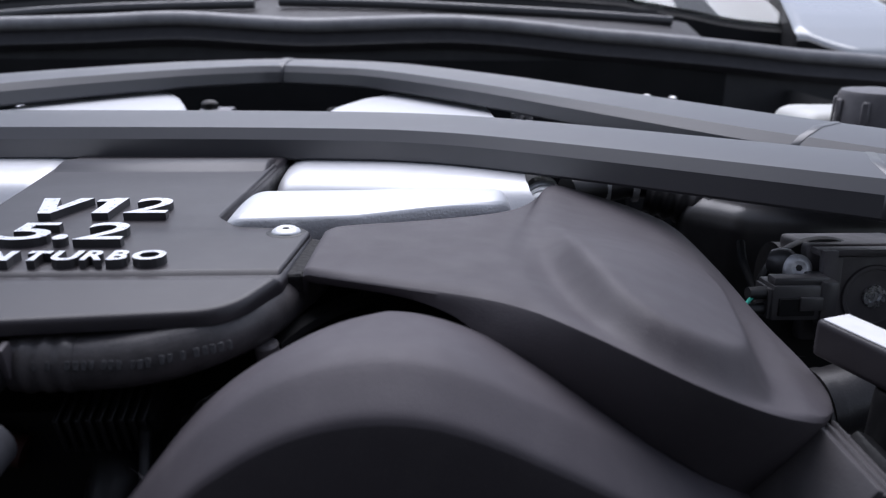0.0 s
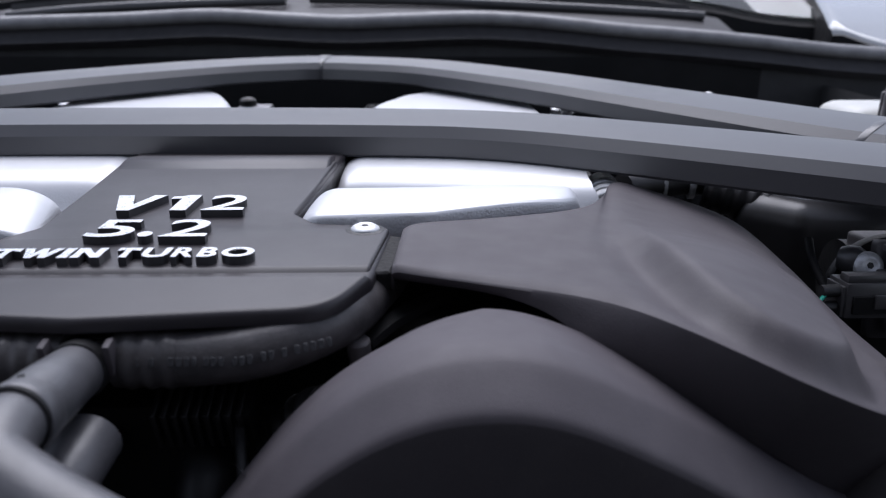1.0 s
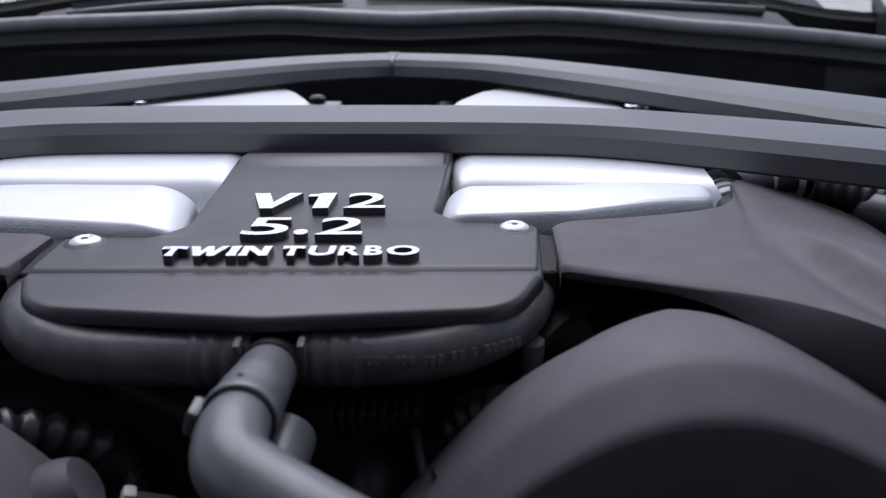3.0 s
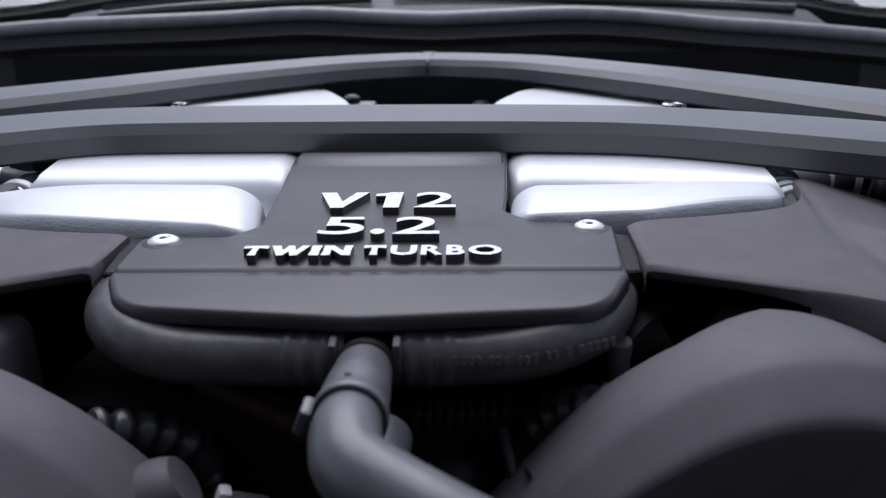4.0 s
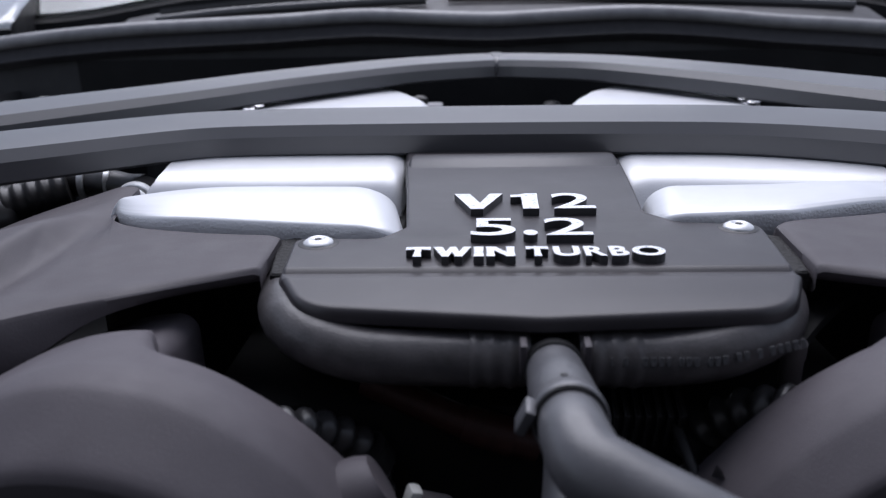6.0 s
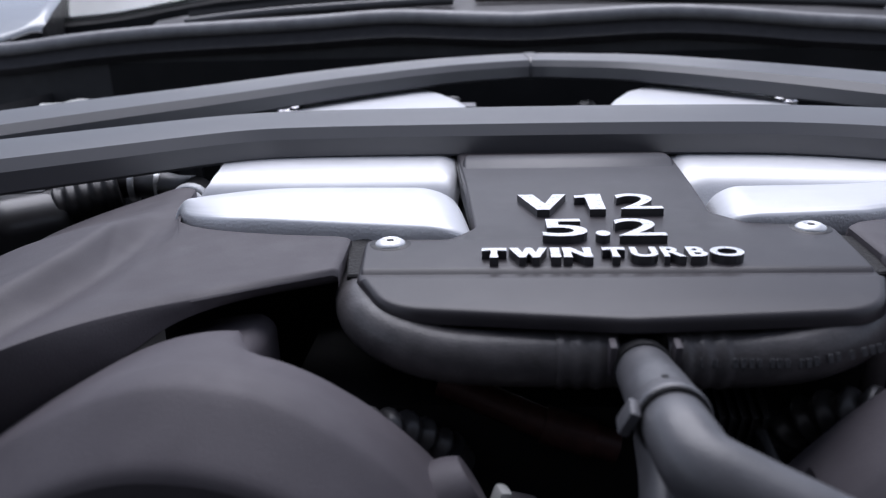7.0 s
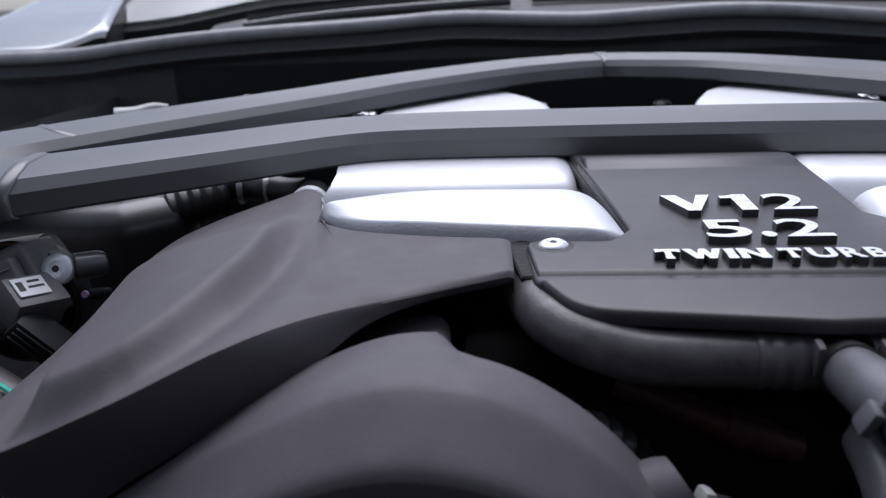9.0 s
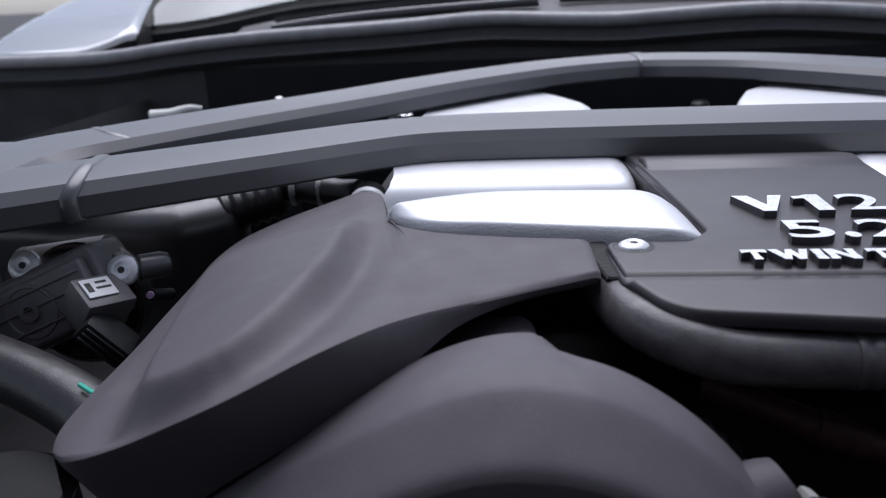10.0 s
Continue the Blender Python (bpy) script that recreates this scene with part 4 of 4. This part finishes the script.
# ---- throttle actuators beside the plenums ----
def actuator_left():
    t = thing("throttle_actuator", (-0.55, 0.02, 0.66), "black throttle actuator with ribbed cap, white label and two bright bolts", "actuator")
    m = pose(-0.556, 0.012, 0.722, -12, -22, 8)
    part("body", block((0.105, 0.050, 0.062), m @ pose(0, 0.02, 0), 0.006, 3), M_MOULD, t)
    cap = part("cap", block((0.088, 0.012, 0.050), m @ pose(0.002, -0.010, -0.002), 0.004, 3), M_MOULD, t)
    bm = bmesh.new()
    for dz in (-0.014, 0.002, 0.014):
        block((0.086, 0.003, 0.0016), m @ pose(0, -0.0165, dz), 0.0005, 1, bm)
    part("ribs", bm, M_MOULD, cap)
    part("disc", turned(m @ Vector((-0.006, -0.0155, 0.0)), m.to_3x3() @ Vector((0, -1, 0)), [(0, 0.022), (0.0015, 0.0215), (0.0016, 0.019), (0.0008, 0.018)], 36), M_MOULD, cap)
    part("hub", turned(m @ Vector((-0.006, -0.0155, 0.0)), m.to_3x3() @ Vector((0, -1, 0)), [(0, 0.008), (0.004, 0.0075), (0.004, 0.0045), (0.001, 0.004), (0.001, 0.001)], 24), M_MOULD, cap)
    motor = part("motor_can", tube([(-0.60, 0.055, 0.712), (-0.53, 0.068, 0.718)], 0.042, 40, 12), M_MOULD, t)
    part("flange", turned((-0.546, 0.040, 0.711), (0, -1, 0.1), [(-0.030, 0.046), (-0.012, 0.0505), (-0.001, 0.0515), (0.0, 0.0505), (0.0, 0.0)], 48), M_BLACK, motor)
    part("rim", turned((-0.546, 0.040, 0.711), (0, -1, 0.1), [(-0.001, 0.050), (0.0012, 0.0508), (0.0022, 0.050), (0.0022, 0.0482), (0.0, 0.048)], 48), M_RUST, motor, "thin reddish seal")
    # the label lies on the sloping inner side
    along, up = Vector((0.456, 0.876, -0.155)).normalized(), Vector((-0.683, 0.462, 0.566))
    face = along.cross(up).normalized()
    up = face.cross(along)
    lab = Matrix(((along.x, up.x, face.x, -0.5042), (along.y, up.y, face.y, -0.0005), (along.z, up.z, face.z, 0.7413), (0, 0, 0, 1)))
    part("slope", block((0.040, 0.030, 0.030), lab @ pose(0.004, -0.002, -0.0162), 0.002), M_MOULD, t)
    p = part("label", block((0.024, 0.0185, 0.0012), lab, 0.0003, 1), M_WHITE, t, "white printed label")
    bm = bmesh.new()
    block((0.0045, 0.009, 0.0004), lab @ pose(-0.0075, 0.0005, 0.0008), 0, 1, bm)
    for i, (w, yy) in enumerate(((0.009, 0.0045), (0.012, -0.001))):
        block((w, 0.0020, 0.0004), lab @ pose(0.0035, yy, 0.0008), 0, 1, bm)
    part("print", bm, M_BLACK, p)
    for x, y, z in ((-0.4985, 0.026, 0.7450), (-0.574, 0.018, 0.7525)):
        flange_bolt(t, (x, y, z), (0.10, -1, 0.50), 0.0124)
    part("boss", turned((-0.4985, 0.026, 0.7450), (0.75, 0.62, -0.08), [(0.012, 0.004), (0.013, 0.0105), (0.030, 0.0108), (0.035, 0.0092), (0.037, 0.006), (0.0375, 0.0)], 24), M_GLOSSBLACK, t)
    con = part("connector", block((0.018, 0.030, 0.040), pose(-0.498, -0.012, 0.706, 8, -38, 6), 0.003), M_BLACK, t)
    bm = bmesh.new()
    for dx in (-0.005, 0.0, 0.005):
        block((0.0022, 0.002, 0.034), pose(-0.498, -0.012, 0.706, 8, -38, 6) @ pose(dx, -0.016, 0), 0.0006, 1, bm)
    part("connector_ribs", bm, M_BLACK, con)
    return t


def actuator_right():
    t = thing("throttle_actuator", (0.50, 0.03, 0.66), "black throttle actuator with a wired plug and one bright bolt", "actuator")
    part("body", block((0.085, 0.045, 0.075), pose(0.535, 0.045, 0.718, -6), 0.004, 3), M_MOULD, t)
    cap = part("cap", block((0.066, 0.008, 0.062), pose(0.538, 0.019, 0.720, -6), 0.003, 2), M_MOULD, t)
    part("rib", block((0.016, 0.006, 0.060), pose(0.506, 0.014, 0.722, -6), 0.002), M_MOULD, cap)
    part("disc", turned((0.541, 0.0145, 0.721), (0, -1, 0.1), [(0, 0.024), (0.0015, 0.0235), (0.0016, 0.021), (0.0008, 0.020)], 36), M_MOULD, cap)
    part("rail", block((0.011, 0.006, 0.058), pose(0.5015, 0.0095, 0.729, -6), 0.0016), M_MOULD, cap)
    part("top_ledge", block((0.080, 0.014, 0.005), pose(0.535, 0.020, 0.7545, -6), 0.0014), M_MOULD, cap)
    part("hub", turned((0.541, 0.0145, 0.721), (0, -1, 0.1), [(0, 0.009), (0.003, 0.0085), (0.003, 0.005), (0.001, 0.004), (0.001, 0.001)], 24), M_STEEL, cap)
    motor = part("motor_can", tube([(0.490, 0.070, 0.708), (0.58, 0.062, 0.708)], 0.036, 40, 12), M_BLACK, t)
    part("rim", turned((0.510, 0.030, 0.712), (0, -1, 0.1), [(-0.012, 0.047), (-0.006, 0.0485), (-0.002, 0.047), (-0.002, 0.042)], 44), M_BLACK, motor)
    part("boss", turned((0.4845, 0.024, 0.742), (-0.70, 0.70, 0.0), [(0.002, 0.0085), (0.007, 0.0112), (0.014, 0.0108), (0.019, 0.0085), (0.0205, 0.0)], 24), M_GLOSSBLACK, t)
    flange_bolt(t, (0.4830, 0.0190, 0.7420), (-0.08, -1, 0.40), 0.0105)
    plug = part("plug", block((0.042, 0.026, 0.026), pose(0.470, -0.004, 0.728, -4), 0.003), M_GLOSSBLACK, t)
    part("plug_collar", block((0.012, 0.030, 0.032), pose(0.489, -0.004, 0.728, -4), 0.003), M_GLOSSBLACK, plug)
    part("latch", block((0.040, 0.012, 0.006), pose(0.470, -0.008, 0.7435, -4), 0.002), M_GLOSSBLACK, plug)
    # Shade of a recess is put in as a slightly raised near-black block.
    part("slot", block((0.026, 0.003, 0.013), pose(0.4665, -0.0172, 0.7265, -4), 0.0006, 1), M_BAY, plug, "near-black block standing in for a shaded recess")
    part("flange", block((0.003, 0.022, 0.022), pose(0.4485, -0.004, 0.727, -4), 0.001), M_GLOSSBLACK, plug)
    part("latch_bar", block((0.016, 0.003, 0.010), pose(0.476, -0.0185, 0.729, -4), 0.001), M_GLOSSBLACK, plug)
    for dz in (-0.006, 0.006):
        part("wire_boot", tube([(0.452, -0.008, 0.728 + dz), (0.434, -0.010, 0.728 + dz)], 0.0045, 14, 4), M_BLACK, plug)
    part("wire", tube([(0.437, -0.012, 0.733), (0.429, -0.016, 0.727), (0.422, -0.018, 0.730), (0.419, -0.010, 0.722)], 0.0014, 8, 24), M_GREEN, plug, "green insulated wire")
    part("wire", tube([(0.430, -0.016, 0.727), (0.427, -0.020, 0.715), (0.430, -0.022, 0.700), (0.436, -0.02, 0.685)], 0.0016, 8, 24), M_GREEN, plug, "green insulated wire")
    part("wire", tube([(0.437, -0.010, 0.724), (0.425, -0.010, 0.729), (0.418, -0.012, 0.726)], 0.0014, 8, 16), M_WHITE, plug, "white wire end")
    part("cable", tube([(0.452, 0.05, 0.752), (0.447, 0.03, 0.742), (0.449, 0.01, 0.726), (0.444, -0.004, 0.714)], 0.0032, 10, 20), M_BAY, t)
    return t


actuator_left()
actuator_right()


def side_duct(side, dy):
    t = thing("intake_duct", (side * 0.52, 0.13 + dy, 0.66), "shiny black moulded intake duct with a bellows end", "intake duct", "intake ducts")
    if side < 0:
        plan, top = [(-0.70, 0.145, 0.01), (-0.630, 0.136, 0.014), (-0.503, 0.137, 0.024), (-0.461, 0.178, 0.022), (-0.470, 0.240, 0.02), (-0.70, 0.25, 0.01)], 0.7605
    else:
        plan, top = [(0.72, 0.24, 0.01), (0.470, 0.236, 0.02), (0.447, 0.174, 0.022), (0.487, 0.132, 0.024), (0.60, 0.124, 0.014), (0.72, 0.128, 0.01)], 0.7560
    part("shell", pillow(plan, 0.62, top, 0.029 if side < 0 else 0.024), M_GLOSSBLACK, t, "", 60)
    part("bellows", tube([(side * 0.480, 0.195 + dy, 0.741), (side * 0.455, 0.206 + dy, 0.747), (side * 0.428, 0.218 + dy, 0.752)], 0.0205, 24, 60, None, True, 0.0016, 5), M_RUBBER, t)
    fit = part("fitting", tube([(side * 0.445, 0.235 + dy, 0.757), (side * 0.40, 0.225 + dy, 0.757), (side * 0.345, 0.20 + dy, 0.757)], lambda u: 0.0140 + 0.0007 * math.sin(14 * u), 20, 40), M_RUBBER, t)
    for x, y in ((0.418, 0.228), (0.388, 0.220)):
        part("clip", turned((side * x, y + dy, 0.757), (side, -0.15, 0), [(-0.0030, 0.0150), (-0.0025, 0.0168), (0.0025, 0.0168), (0.0030, 0.0150)], 24), M_ZINC, fit, "pale metal clip")
    base, way = Vector((side * (0.316 if side < 0 else 0.307), 0.086, 0.7635)), Vector((side * 0.12, 1, 0.04)).normalized()
    outlet = part("outlet", turned(base, way, [(-0.030, 0.0150), (0.070, 0.0150), (0.072, 0.0140)], 32), M_BLACK, t)
    for off, wide in ((0.002, 0.010), (0.0185, 0.0075), (0.0335, 0.010)):
        part("ring", turned(base + way * off, way, [(0, 0.0146), (0.0, 0.0168), (0.0008, 0.0176), (wide - 0.0008, 0.0176), (wide, 0.0168), (wide, 0.0146)], 40), M_ZINC, outlet, "bright metal ring")
    return t


side_duct(-1, 0.0)
side_duct(1, -0.01)

charge = thing("charge_pipe", (-0.52, -0.09, 0.68), "thick dark grey charge hose with a green paint mark", "hose", "charge pipes")
part("hose", tube([(-0.66, -0.055, 0.735), (-0.56, -0.070, 0.717), (-0.47, -0.105, 0.702), (-0.40, -0.15, 0.682)], 0.0205, 28, 40), M_RUBBER, charge)
part("paint_mark", tube([(-0.4565, -0.116, 0.7228), (-0.450, -0.119, 0.7212), (-0.443, -0.1225, 0.7195)], 0.0016, 8, 12), M_GREEN, charge, "bright green paint mark")
charge2 = thing("charge_pipe", (0.50, -0.08, 0.66), "thick dark grey charge hose beside the pipe cover", "hose", "charge pipes")
part("hose", tube([(0.66, -0.075, 0.71), (0.54, -0.075, 0.698), (0.46, -0.085, 0.690), (0.40, -0.11, 0.672)], 0.022, 28, 40), M_RUBBER, charge2)
part("band", turned((0.452, -0.087, 0.689), (-1, -0.12, -0.1), [(-0.004, 0.0222), (-0.004, 0.0238), (0.004, 0.0238), (0.004, 0.0222)], 32), M_RUBBER, charge2)

arm = thing("support_arm", (0.44, -0.16, 0.66), "dark grey plastic arm with a white strip on top", "bracket")
am = look((0.431, -0.124, 0.754), (0.469, -0.237, 0.7555))
part("beam", block((0.022, 0.022, 0.150), am @ pose(0, 0, -0.070), 0.004, 3), M_COVER, arm)
part("strip", block((0.0185, 0.0012, 0.144), am @ pose(0.0, 0.0112, -0.0705), 0.0004, 1), M_WHITE, arm, "glossy white strip")
part("post", turned((0.449, -0.166, 0.64), (0, 0, 1), [(0, 0.018), (0.06, 0.0165), (0.103, 0.0155)], 20), M_BLACK, arm)
part("post_ring", turned((0.449, -0.166, 0.690), (0.1, -0.1, 1), [(0, 0.017), (0.0, 0.021), (0.004, 0.021), (0.004, 0.017)], 24), M_RUBBER, arm)

plugbox = thing("cable_connector", (0.40, -0.2, 0.66), "dark grey cable connector block below the pipe cover", "connector")
tilt = pose(0.402, -0.190, 0.702, 18, 30, 24)
shell = part("shell", block((0.052, 0.05, 0.045), tilt, 0.003, 2), M_MOULD, plugbox)
for dx, w in ((-0.0275, 0.006), (-0.012, 0.0035), (0.004, 0.0035)):
    part("rib", block((w, 0.054, 0.049), tilt @ pose(dx, 0, 0), 0.0015), M_MOULD, shell)
part("clip", block((0.030, 0.004, 0.018), tilt @ pose(0.004, -0.027, 0.004), 0.0012), M_MOULD, shell)
part("collar", block((0.030, 0.06, 0.036), pose(0.432, -0.190, 0.694, 18, 30, 24), 0.003, 2), M_BLACK, plugbox)
part("cable", tube([(0.43, -0.20, 0.70), (0.47, -0.215, 0.688), (0.55, -0.22, 0.685)], 0.012, 16, 20), M_RUBBER, plugbox)

tank = thing("filler_cap", (-0.50, -0.19, 0.60), "black ribbed filler cap in shade below the pipe cover", "cap")
part("cap", turned((-0.49, -0.165, 0.64), (0.05, -0.15, 1), [(0, 0.045), (0.035, 0.045), (0.040, 0.040), (0.041, 0.0)], 40), M_BAY, tank)
part("neck", turned((-0.49, -0.162, 0.58), (0.05, -0.15, 1), [(0, 0.034), (0.06, 0.034)], 32), M_BAY, tank)

vplug = thing("violet_plug", (-0.465, 0.02, 0.69), "small pale violet plug on a black boss", "plug")
part("plug", turned((-0.476, 0.021, 0.7260), (0.1, -1, 0.2), [(0, 0.0030), (0.002, 0.0028), (0.002, 0.0015)], 16), M_PURPLE, vplug)
# Added boss, coloured near-black so that it sinks into the shade.
part("boss", tube([(-0.476, 0.022, 0.7255), (-0.472, 0.045, 0.717)], 0.0048, 16, 6), M_BAY, vplug)

# ---- small things in the shade in front of the engine ----
for side, x, y in ((-1, -0.103, -0.168), (1, 0.100, -0.150)):
    rib = thing("corrugated_sleeve", (x, y, 0.64), "black corrugated cable sleeve beside the air duct", "cable sleeve", "cable sleeves")
    part("sleeve", tube([(x + side * 0.02, y - 0.02, 0.742), (x, y, 0.727), (x - side * 0.016, y + 0.012, 0.705), (x - side * 0.02, y + 0.02, 0.66)], 0.0082 if side < 0 else 0.0105, 18, 90, None, True, 0.0018, 9), M_GLOSSBLACK, rib)
    part("cuff", turned((x - side * 0.014, y + 0.006, 0.712), (-side * 0.5, 0.2, -1), [(0, 0.013), (0.012, 0.013), (0.013, 0.011)], 20), M_BLACK, rib)

round_cap = thing("sensor", (-0.078, -0.2, 0.68), "grey rounded sensor body with a white clip", "sensor")
part("body", tube([(-0.104, -0.218, 0.700), (-0.088, -0.217, 0.721), (-0.072, -0.213, 0.7315)], lambda u: 0.019 * (1 - 0.35 * u ** 4), 24, 24), M_DRUM, round_cap)
part("clip", block((0.0065, 0.009, 0.015), pose(-0.0605, -0.2045, 0.714, 0, 20, 20), 0.0025), M_TANK, round_cap, "white plastic clip")
part("holder", block((0.020, 0.014, 0.018), pose(-0.052, -0.200, 0.703, 0, 24, 20), 0.003), M_MOULD, round_cap)

edge = thing("heat_shield", (0.075, -0.17, 0.62), "crinkled dark metal shield edge beside the air duct", "heat shield")
part("sheet", skin([[(0.073 + 0.012 * k + 0.003 * math.sin(9 * k + 7 * j), -0.205 + 0.01 * j + 0.002 * math.sin(13 * k), 0.735 - 0.05 * k - 0.012 * j) for k in [i / 12 for i in range(13)]] for j in range(5)]), M_ALLOY, edge)
part("fold", tube([(0.066, -0.16, 0.728), (0.072, -0.185, 0.712), (0.080, -0.205, 0.688)], 0.003, 10, 20), M_BLACK, edge)

ring = thing("hose_clip", (0.046, -0.137, 0.66), "dull metal wire hose clip in deep shade", "hose clip")
part("band", tube([(0.030, -0.140, 0.698), (0.040, -0.146, 0.6955), (0.052, -0.143, 0.697), (0.060, -0.134, 0.702)], 0.0014, 10, 24), M_STEEL, ring)
part("screw", turned((0.054, -0.116, 0.701), (0.8, -0.3, 0.4), [(0, 0.002), (0.010, 0.0022), (0.012, 0.003), (0.015, 0.003)], 12), M_STEEL, ring)
part("stub", tube([(0.045, -0.10, 0.70), (0.045, -0.15, 0.688), (0.045, -0.17, 0.66)], 0.016, 18, 16), M_BLACK, ring)

stud = thing("mounting_stud", (0.126, -0.143, 0.70), "dull grey stud standing beside the air duct", "stud")
part("stud", turned((0.1275, -0.140, 0.715), (-0.05, -0.12, 1), [(0, 0.0055), (0.040, 0.0055), (0.043, 0.0062), (0.050, 0.0062), (0.0515, 0.005)], 18), M_MOULD, stud)
part("bracket", block((0.02, 0.03, 0.01), pose(0.1275, -0.138, 0.712), 0.002), M_BLACK, stud)
part("arm", bar([(0.128, -0.138, 0.7605), (0.140, -0.126, 0.766), (0.158, -0.108, 0.769), (0.178, -0.092, 0.770)], [(-0.006, -0.002), (-0.005, 0.002), (0.005, 0.002), (0.006, -0.002)], 24), M_BAY, stud, "thin black arm")

redhose = thing("lower_hose", (-0.02, -0.12, 0.66), "brownish red rubber hose deep under the cover", "hose")
part("hose", tube([(-0.09, -0.13, 0.735), (-0.055, -0.142, 0.725), (-0.025, -0.150, 0.716), (0.0, -0.15, 0.708)], 0.0085, 16, 30), M_RUST, redhose)
part("sleeve", tube([(-0.037, -0.1475, 0.7195), (-0.012, -0.1505, 0.7125)], 0.0102, 16, 6), M_RUST, redhose)
grille = thing("ribbed_block", (0.05, -0.13, 0.68), "black ribbed plastic block under the coolant hose", "engine part")
for i in range(9):
    part("rib", block((0.0025, 0.03, 0.024), pose(0.026 + 0.0052 * i, -0.150, 0.730, 20), 0.0006, 1), M_BLACK, grille)
part("core", block((0.05, 0.028, 0.02), pose(0.047, -0.147, 0.729, 20), 0.002), M_BLACK, grille)

# ---- behind the front bar ----
for x, y in ((-0.128, 0.80), (0.085, 0.72)):
    nut = thing("rear_fitting", (x, y, 0.70), "dark metal fitting on the engine behind the brace", "fitting", "rear fittings")
    part("base", block((0.055, 0.04, 0.04), pose(x + 0.012, y, 0.728), 0.005), M_ALLOY, nut)
    part("nut", turned((x, y, 0.742), (0, 0, 1), [(0, 0.014), (0.014, 0.014), (0.018, 0.010), (0.020, 0.0)], 20), M_BLACK, nut)
for x, y, z in ((-0.67, 0.99, 0.745), (0.665, 0.99, 0.738), (0.715, 0.985, 0.735)):
    b = thing("edge_bolt", (x, y, 0.72), "small bright bolt on the bay edge", "bolt", "edge bolts")
    part("washer", turned((x, y, z - 0.055), (0, 0, 1), [(0, 0.013), (0.053, 0.013), (0.055, 0.011)], 18), M_ALLOY, b)
    part("post", block((0.04, 0.04, z - 0.40), pose(x, y, 0.35 + (z - 0.40) / 2), 0.01), M_BLACK, b)
    part("head", turned((x, y, z), (0, 0, 1), [(0, 0.009), (0.008, 0.009), (0.010, 0.006)], 6), M_STEEL, b)
lump = thing("tower_cap", (-0.83, 0.85, 0.68), "white plastic cap on the bay edge behind the brace", "cap")
part("cap", tube([(-0.865, 0.84, 0.743), (-0.840, 0.845, 0.746), (-0.82, 0.855, 0.749)], lambda u: 0.0145 - 0.006 * u, 16, 16), M_TANK, lump)
part("wing", tube([(-0.83, 0.85, 0.747), (-0.805, 0.865, 0.754), (-0.782, 0.875, 0.752)], lambda u: 0.0105 - 0.006 * u, 14, 16), M_TANK, lump)
part("base", block((0.14, 0.10, 0.385), pose(-0.82, 0.87, 0.5375), 0.01), M_BLACK, lump)

jar = thing("fluid_reservoir", (0.79, 0.53, 0.64), "off-white fluid reservoir with a black ribbed cap", "reservoir")
part("body", block((0.14, 0.12, 0.16), pose(0.812, 0.58, 0.700), 0.03, 5), M_TANK, jar)
part("stand", block((0.22, 0.2, 0.285), pose(0.78, 0.56, 0.4875), 0.01), M_BLACK, jar)
cap = part("cap", turned((0.815, 0.49, 0.755), (0, 0, 1), [(0, 0.05), (0.055, 0.048), (0.060, 0.045), (0.062, 0.03), (0.062, 0.0)], 40), M_MOULD, jar)
for i in range(8):
    a = 2 * math.pi * i / 8
    part("rib", block((0.008, 0.010, 0.045), pose(0.815 + 0.049 * math.cos(a), 0.49 + 0.049 * math.sin(a), 0.782, 0, 0, math.degrees(a)), 0.002, 1), M_MOULD, cap)
